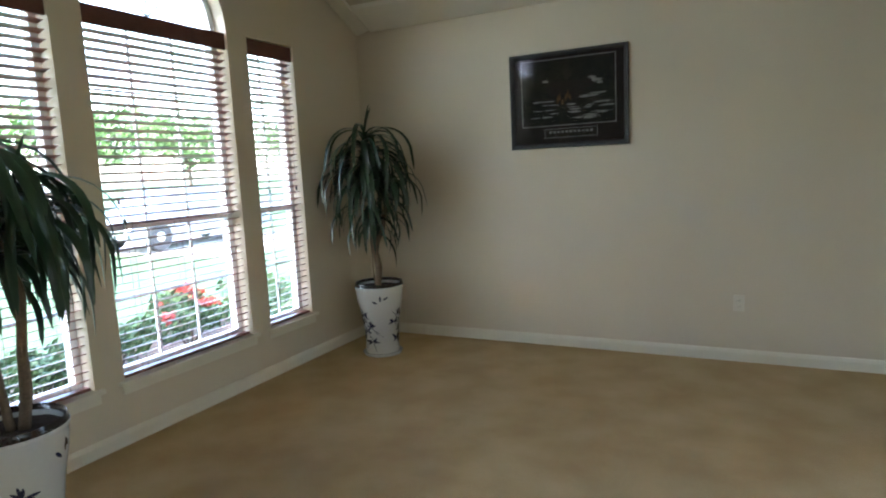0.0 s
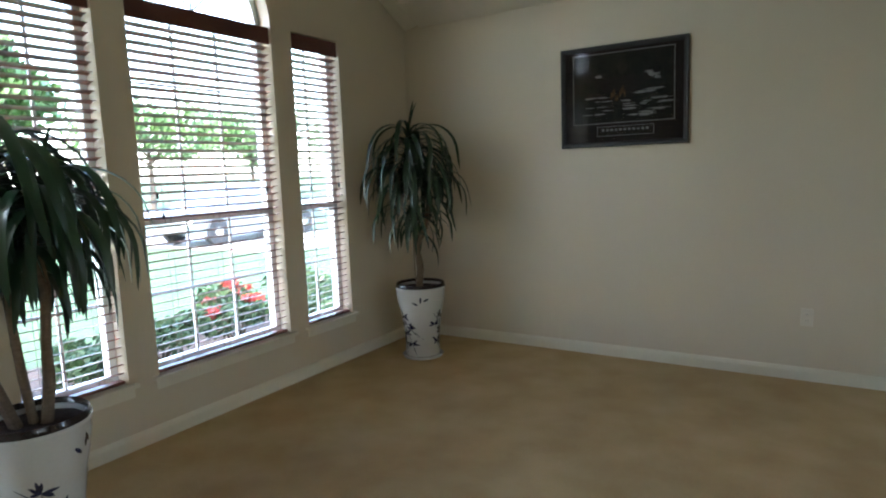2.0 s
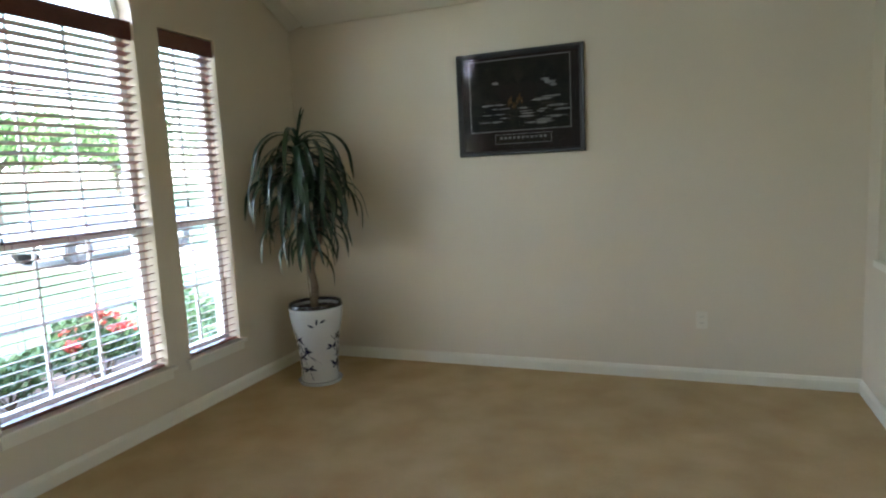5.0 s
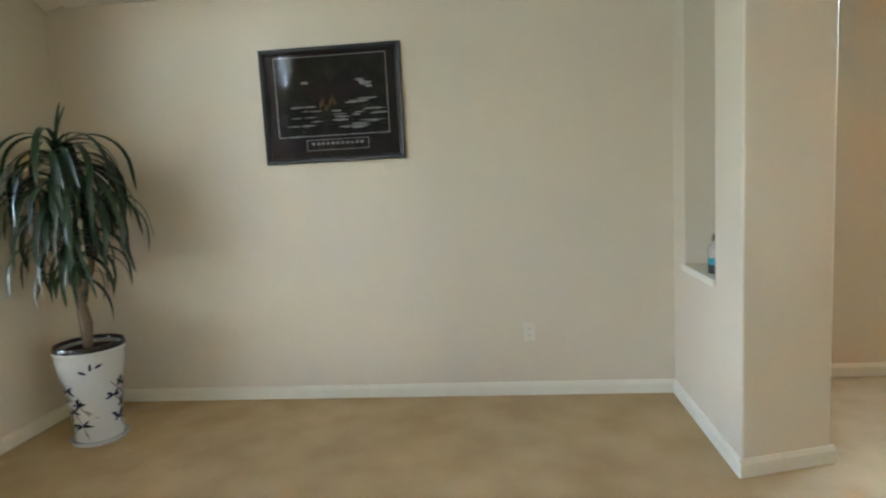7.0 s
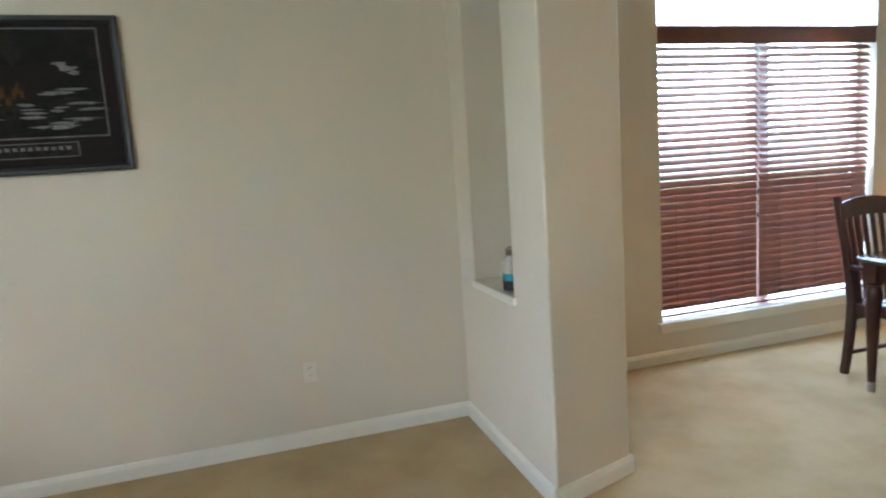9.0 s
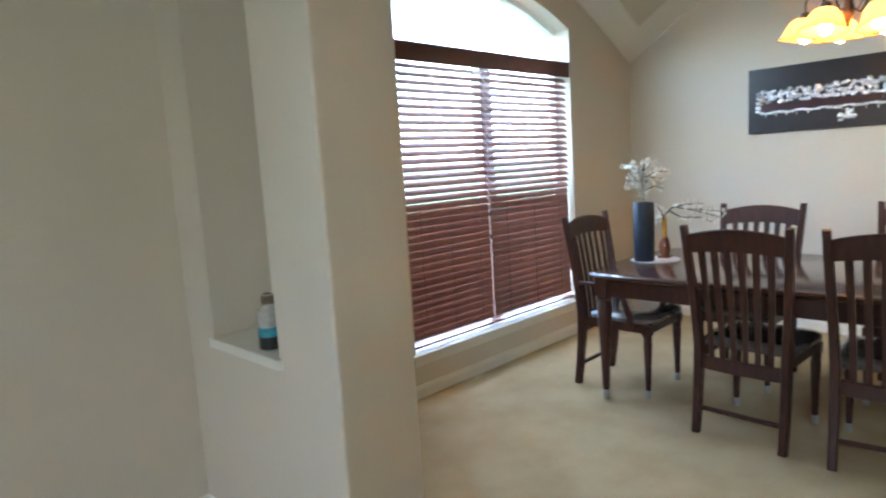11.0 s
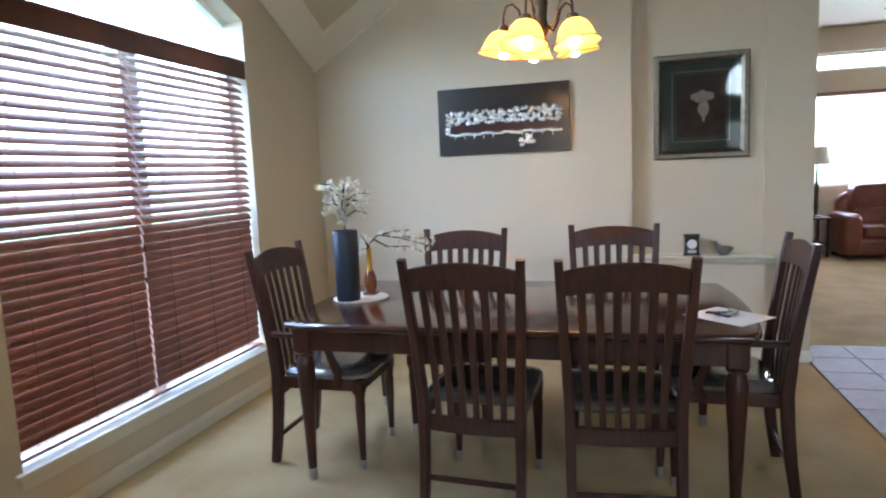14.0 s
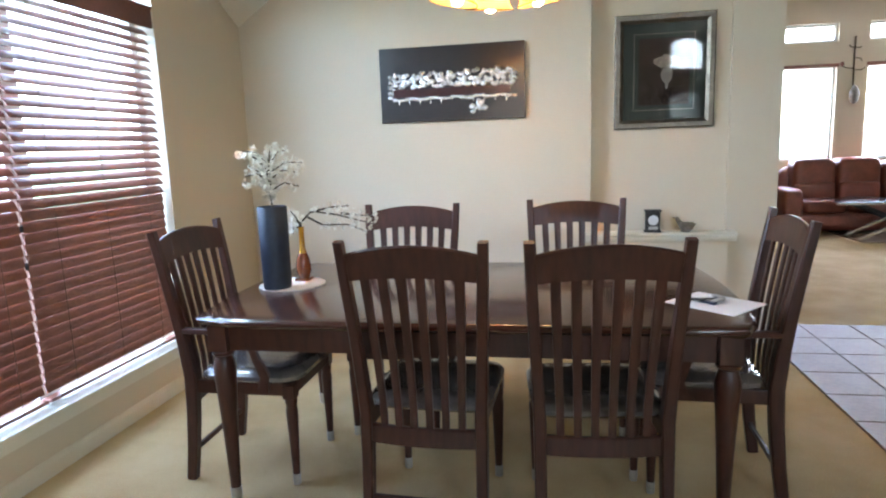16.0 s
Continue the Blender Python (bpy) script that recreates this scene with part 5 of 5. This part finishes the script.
for x in (13.5, 14.15):
    for y in (Y0 + 0.12, Y1 - 0.12):
        part("foot", lathe([(0.03, 0), (0.035, 0.06)], 12, (x, y, 0)), M_DARK, sofa)
part("back", cushion((14.08, Y0 + 0.12, 0.1), (14.30, Y1 - 0.12, 0.98)), M_SOFA, sofa, smooth=True)

tagged(mesh_ob("rug", box((12.70, -8.6, 0.0), (13.75, -5.95, 0.014), 0.004), M_RUG), "patterned tan and red area rug before the sofa", "rug")
ct = thing("coffee_table", "low glass coffee table on crossed pale metal legs", "table", at=pose(0, 0.2, 0.014))
part("tabletop", box((12.75, -7.45, 0.50), (13.25, -5.85, 0.518), 0.006), M_TOP, ct)
part("frame_rail", box((12.74, -7.46, 0.478), (12.765, -5.84, 0.50), 0.003), M_CHROME, ct)
part("frame_rail", box((13.235, -7.46, 0.478), (13.26, -5.84, 0.50), 0.003), M_CHROME, ct)
for x in (12.79, 13.21):
    part("leg", bar([(x, -6.15, 0.012), (x, -7.15, 0.478)], 0.012, 0.02, (1, 0, 0)), M_CHROME, ct)
    part("leg", bar([(x + 0.025, -7.15, 0.012), (x + 0.025, -6.15, 0.478)], 0.012, 0.02, (1, 0, 0)), M_DARK, ct)
bowl = thing("ornament_bowl", "small white and grey ornamental bowl on glass", "bowl", at=pose(13.0, -6.55, 0.532))
part("body", lathe([(0.05, 0), (0.055, 0.01), (0.09, 0.06), (0.10, 0.075), (0.085, 0.07), (0.02, 0.02)], 24), M_STEEL, bowl, smooth=True)
part("flower", lathe([(0.02, 0.05), (0.05, 0.08), (0.045, 0.11), (0.02, 0.125)], 14), M_PETAL, bowl, "white flower head", smooth=True)
for a in (0.3, 2.4, 4.2):
    part("petal", box((-0.02, -0.05, 0.0), (0.09, 0.05, 0.006), 0.003, pose(0.07 * math.cos(a), 0.07 * math.sin(a), 0.075, 0, -15, math.degrees(a))), M_PETAL, bowl)

decor = thing("wall_ornament", "iron wall ornament of branches with a hanging gourd", "wall ornament", at=pose(FAR - 0.003, -6.415, 0.04))
part("stem", tube([(-0.012, 0, 2.78), (-0.014, 0.005, 2.5), (-0.012, -0.005, 2.05)], 0.011, 8), M_IRON, decor)
for pts in (((0, 2.62), (0.06, 2.63), (0.085, 2.66)), ((0, 2.62), (-0.06, 2.61), (-0.08, 2.63)), ((0, 2.32), (0.1, 2.33), (0.16, 2.36)), ((0, 2.3), (-0.1, 2.29), (-0.15, 2.33)), ((0, 2.47), (-0.08, 2.46), (-0.1, 2.42))):
    part("twig", tube([(-0.014, y, z) for y, z in pts], 0.008, 6), M_IRON, decor)
part("knob", lathe([(0.01, 2.35), (0.03, 2.38), (0.03, 2.40), (0.01, 2.42)], 10, (-0.03, 0.17, 0)), M_BLIND, decor)
part("gourd", lathe([(0.01, 1.80), (0.055, 1.84), (0.07, 1.92), (0.06, 2.0), (0.03, 2.05), (0.012, 2.07)], 16, (-0.075, 0, 0)), M_BIRD, decor, "grey woven gourd", smooth=True)
for i, (a, b) in enumerate(FWIN):
    tagged(mesh_ob("roller_shade", box((FAR - 0.02, a - 0.02, 2.395), (FAR + 0.02, b + 0.02, 2.445), 0.006), M_BLIND), "raised brown shade cassette above a window", "window shade", "raised window shades")
lamp = thing("floor_lamp", "slim floor lamp with pale shade beside the sofa", "floor lamp", at=pose(14.0, -8.0, 0))
part("pole", tube([(0, 0, 0.02), (0, 0, 1.5)], 0.012, 8), M_IRON, lamp)
part("base", lathe([(0.14, 0), (0.14, 0.012), (0.03, 0.03)], 24), M_IRON, lamp)
part("shade", lathe([(0.16, 1.42), (0.10, 1.66), (0.096, 1.66), (0.155, 1.42)], 28, caps=False), M_PETAL, lamp, "pale fabric lamp shade", smooth=True)

side = thing("side_table", "small dark wooden side table beside the sofa", "table", at=pose(14.02, -4.92, 0))
part("tabletop", box((-0.27, -0.27, 0.56), (0.27, 0.27, 0.59), 0.006), M_WOOD, side)
part("shelf", box((-0.24, -0.24, 0.18), (0.24, 0.24, 0.20), 0.004), M_WOOD, side)
for x in (-0.235, 0.235):
    for y in (-0.235, 0.235):
        part("leg", bar([(x, y, 0.0), (x, y, 0.56)], 0.018, 0.018), M_WOOD, side)
tl = thing("table_lamp", "slim dark table lamp with a pale fabric shade", "table lamp", at=pose(14.0, -5.05, 0.59))
part("base", lathe([(0.085, 0), (0.085, 0.014), (0.03, 0.03), (0.022, 0.06)], 24), M_IRON, tl, smooth=True)
part("column", lathe([(0.022, 0.06), (0.034, 0.16), (0.026, 0.30), (0.034, 0.42), (0.014, 0.56), (0.010, 0.90)], 20), M_IRON, tl, smooth=True)
part("shade", lathe([(0.17, 0.78), (0.13, 1.04), (0.126, 1.04), (0.165, 0.78)], 32, caps=False), M_PETAL, tl, "pale fabric lamp shade", smooth=True)

FX, FY = 10.6, -5.18
fan = thing("ceiling_fan", "brown ceiling fan with four lit glass lamp cups", "ceiling fan", at=pose(FX, FY, 0, 0, 0, 25))
part("downrod", tube([(0, 0, 3.05), (0, 0, 3.38)], 0.012, 8), M_IRON, fan)
part("canopy", lathe([(0.07, 3.40), (0.065, 3.37), (0.02, 3.34)], 20), M_IRON, fan)
part("motor", lathe([(0.05, 2.86), (0.10, 2.88), (0.12, 2.93), (0.12, 3.0), (0.08, 3.05), (0.03, 3.07)], 24), M_IRON, fan, smooth=True)
for k in range(5):
    m = Matrix.Rotation(2 * math.pi * k / 5, 4, "Z") @ Matrix.Translation((0, 0, 2.95)) @ Matrix.Rotation(radians(10), 4, "X")
    part("blade", box((0.16, -0.06, -0.004), (0.66, 0.06, 0.004), 0.003, m), M_DOORWOOD, fan)
M_FANLAMP = glow("fan_lamp_glow", (1.0, 0.78, 0.42), 0.35)
for k in range(4):
    a = 2 * math.pi * k / 4
    c = part("lamp_cup", bell(0.025, 0.065, 0.10, 16), M_FANLAMP, fan, "glowing glass lamp cup", smooth=True)
    c.matrix_basis = Matrix.Translation((0.11 * math.cos(a), 0.11 * math.sin(a), 2.84)) @ Matrix.Rotation(radians(-35), 4, (-math.sin(a), math.cos(a), 0))

# ---- outside
M_GRASS = mat("lawn", (0.020, 0.050, 0.012), 0.9, vary=0.3, scale=1.2, fine=30, bump=0.3, second=(0.032, 0.070, 0.018))
M_CONCRETE = mat("concrete", (0.30, 0.29, 0.27), 0.85, vary=0.12, scale=2, fine=40, bump=0.1)
M_ASPHALT = mat("asphalt", (0.055, 0.055, 0.055), 0.9, vary=0.2, scale=4, fine=80, bump=0.2)
M_FOLIAGE = mat("tree_foliage", (0.035, 0.085, 0.015), 0.6, vary=0.3, scale=3, bump=0, second=(0.08, 0.14, 0.03))
M_SHRUB = mat("shrub_foliage", (0.022, 0.055, 0.014), 0.55, vary=0.3, scale=8, bump=0, second=(0.05, 0.09, 0.025))
M_RED = mat("red_petals", (0.42, 0.025, 0.02), 0.6, vary=0.25, scale=20, bump=0)
M_BARK = mat("bark", (0.10, 0.075, 0.055), 0.9, vary=0.35, scale=12, bump=0.5, stretch=(1, 1, 0.3))
M_MULCH = mat("mulch", (0.06, 0.035, 0.022), 0.95, vary=0.5, scale=30, fine=120, bump=0.8)
tagged(mesh_ob("ground", box((-1500, -1500, -0.45), (1500, 1500, -0.15)), M_GRASS), "sunlit green mown lawn", "lawn", kind="structure")
tagged(mesh_ob("road", box((-24.0, -80, -0.2), (-16.5, 80, -0.135)), M_ASPHALT), "grey asphalt street", "road", kind="structure")
for k, x in enumerate((-16.5, -24.15)):
    tagged(mesh_ob("kerb_%d" % (k + 1), box((x, -80, -0.2), (x + 0.15, 80, -0.03), 0.02), M_CONCRETE), "pale concrete kerb", "kerb", kind="structure")
tagged(mesh_ob("driveway", box((-16.35, 4.4, -0.2), (-6.4, 8.6, -0.135)), M_CONCRETE), "pale concrete driveway", "driveway", kind="structure")
tagged(mesh_ob("pavement", box((-15.2, -60, -0.2), (-14.0, 4.38, -0.137)), M_CONCRETE), "pale concrete pavement", "pavement", kind="structure")
tagged(mesh_ob("patio", box((14.7, -12, -0.2), (19.5, -2, -0.12)), M_CONCRETE), "pale concrete patio", "patio", kind="structure")
tagged(mesh_ob("flower_bed", box((-2.6, -3.6, -0.2), (-0.3, 0.3, -0.11), 0.03), M_MULCH), "dark mulch flower bed along the house", "flower bed", kind="structure")


def leafy(r, count, centers, size, seedpts=None):
    bm = bmesh.new()
    for i in range(count):
        c, rad = centers[i % len(centers)]
        d = Vector((r.gauss(0, 1), r.gauss(0, 1), r.gauss(0, 1))).normalized() * rad * r.uniform(0.35, 1.0) ** 0.6
        p = Vector(c) + Vector((d.x, d.y, d.z * 0.8))
        n = Vector((r.uniform(-1, 1), r.uniform(-1, 1), r.uniform(-0.3, 1))).normalized()
        u = n.orthogonal().normalized()
        w = n.cross(u)
        s = size * r.uniform(0.6, 1.3)
        bm.faces.new([bm.verts.new(p + q) for q in (u * s, w * s * 0.45, -u * s, -w * s * 0.45)])
    return bm


def tree(x, y, h, rad, seed, label):
    r = random.Random(seed)
    t = thing("tree", label, "tree", "trees outside the windows", pose(x, y, -0.15))
    part("trunk", tube([(0, 0, 0), (0.05, 0.02, h * 0.2), (0, 0.05, h * 0.42), (0.05, 0, h * 0.7)], [0.2, 0.16, 0.12, 0.05], 10), M_BARK, t, smooth=True)
    cs = []
    for k in range(11):
        a, e = 2.4 * k, r.uniform(0.35, 1.0)
        tip = (math.cos(a) * rad * r.uniform(0.35, 0.75), math.sin(a) * rad * r.uniform(0.35, 0.75), h * (0.42 + 0.45 * e))
        part("limb", tube([(0, 0.03, h * (0.25 + 0.3 * e)), tuple(Vector((0, 0, h * (0.3 + 0.35 * e))).lerp(Vector(tip), 0.5)), tip], [0.07, 0.045, 0.02], 6), M_BARK, t)
        cs.append((tip, rad * r.uniform(0.35, 0.5)))
    tagged(part("crown", leafy(r, 5200, cs, 0.17), M_FOLIAGE, t, "loose crown of green leaves"), kind="stuff")
    return t


tree(-13.0, 1.6, 5.0, 1.9, 2, "young leafy green tree on a front lawn")
tree(-30.0, 17.0, 6.0, 4.0, 3, "large leafy green tree across the street")
tree(-33.0, 27.0, 6.2, 4.3, 4, "large leafy green tree across the street")
tree(-31.0, 7.0, 5.6, 3.8, 5, "large leafy green tree across the street")
tree(-32.0, 38.0, 6.0, 4.2, 11, "large leafy green tree across the street")
tree(-8.0, -6.5, 6.0, 2.6, 9, "leafy green tree before the front door")
tree(12.0, 30.0, 7.0, 3.5, 8, "leafy green tree beyond the side lawn")


def shrub(x, y, h, rad, seed, flowers):
    r = random.Random(seed)
    t = thing("flowering_shrub" if flowers else "shrub", "green rose shrub with red flowers in mulch" if flowers else "low rounded green shrub in mulch", "shrub", "shrubs under the windows", pose(x, y, -0.11))
    cs = []
    for k in range(7):
        a = 2.4 * k
        tip = (math.cos(a) * rad * 0.6, math.sin(a) * rad * 0.6, h * r.uniform(0.5, 0.9))
        part("stem", tube([(0, 0, 0), (tip[0] * 0.5, tip[1] * 0.5, tip[2] * 0.6), tip], [0.012, 0.009, 0.005], 5), M_BARK, t)
        cs.append((tip, rad * 0.45))
    tagged(part("leaves", leafy(r, 1500, cs, 0.032), M_SHRUB, t, "small green leaves"), kind="stuff")
    if flowers:
        fs = [(tuple(Vector(c) + Vector((0, 0, rad * 0.3))), 0.07) for c, _ in cs[:4]]
        tagged(part("flowers", leafy(r, 260, fs, 0.03), M_RED, t, "clusters of red flowers"), kind="stuff")
    return t


for i, (x, y, h, rad, fl) in enumerate(((-1.45, -0.82, 0.52, 0.36, True), (-1.6, -1.45, 0.38, 0.34, False), (-1.5, -2.1, 0.34, 0.32, False), (-1.3, -0.1, 0.62, 0.4, False), (-1.7, -2.8, 0.35, 0.33, False), (-2.1, -0.4, 0.45, 0.34, True))):
    shrub(x, y, h, rad, 40 + i, fl)

# parked car
M_CAR = mat("silver_blue_paint", (0.22, 0.25, 0.28), 0.25, 0.4, vary=0.05, bump=0, coat=0.8)
M_TYRE = mat("tyre_rubber", (0.02, 0.02, 0.02), 0.8, vary=0.2, bump=0.1)
M_CARGLASS = mat("dark_car_glass", (0.015, 0.018, 0.02), 0.05, vary=0.1, bump=0, coat=0.5)
car = thing("parked_car", "silver-blue parked saloon car on a driveway", "car", at=pose(-9.9, 6.4, -0.135, 0, 0, 90))
side = [(-2.2, 0.35), (-2.25, 0.6), (-2.1, 0.85), (-1.5, 0.92), (-0.9, 1.36), (-0.4, 1.44), (0.4, 1.42), (1.15, 0.98), (2.0, 0.85), (2.25, 0.65), (2.25, 0.35), (1.8, 0.25), (-1.8, 0.25)]
bm = add_loft(bmesh.new(), [[(x, y, 0.25 + (z - 0.25) * k) for x, z in side] for y, k in ((-0.86, 0.55), (-0.88, 0.62), (-0.70, 1.0), (0.70, 1.0), (0.88, 0.62), (0.86, 0.55))])
bmesh.ops.recalc_face_normals(bm, faces=bm.faces)
part("body", bm, M_CAR, car, smooth=True)
for s in (1, -1):
    bm = bmesh.new()
    face(bm, *[(x, s * (0.80 if z < 1.1 else 0.725), z) for x, z in ((-1.3, 0.98), (0.95, 0.98), (0.35, 1.34), (-0.75, 1.34))])
    part("side_window", bm, M_CARGLASS, car)
    for x in (-1.4, 1.4):
        w = part("wheel", lathe([(0.20, -0.1), (0.31, -0.1), (0.33, -0.05), (0.33, 0.05), (0.31, 0.1), (0.20, 0.1)], 28), M_TYRE, car, "black tyre", smooth=True)
        w.matrix_basis = pose(x, s * 0.80, 0.33, 90, 0, 0)
        part("rim", lathe([(0.19, -0.085), (0.2, 0.085), (0.05, 0.11)], 20), M_STEEL, w)

# unseen slab outside the front door, added to shade its glass from the sky
tagged(mesh_ob("porch_sky_blocker", box((-2.4, -6.4, 3.45), (-0.165, -3.55, 3.6), 0.01), M_TRIM), "unseen cream slab added above the front door to block sky light", "porch roof", kind="structure")

# ---- hall tiles, last
TP = 0.343
_me = bpy.data.meshes.new("tile")
_bm = box((-TP / 2 + 0.004, -TP / 2 + 0.004, 0.0), (TP / 2 - 0.004, TP / 2 - 0.004, 0.007))
_top = [v for v in _bm.verts if v.co.z > 0.005]
for v in _top:
    v.co.x *= 0.988
    v.co.y *= 0.988
_bm.to_mesh(_me)
_bm.free()
_me.materials.append(M_TILE)
tf = tagged(mesh_ob("floor_tiles", box((4.73, BACK, 0.0), (8.85, -3.495, 0.003)), M_GROUT), "glossy brown ceramic hall tiles with dark grout", "tile floor", kind="structure")
_r = random.Random(2)
for i in range(12):
    for j in range(9):
        o = new("tile", _me)
        o.parent = tf
        o.matrix_basis = pose(8.85 - TP * (i + 0.5), -3.495 - TP * (j + 0.5), 0.001 + _r.uniform(0, 0.0008), _r.uniform(-0.06, 0.06), _r.uniform(-0.06, 0.06), 0)
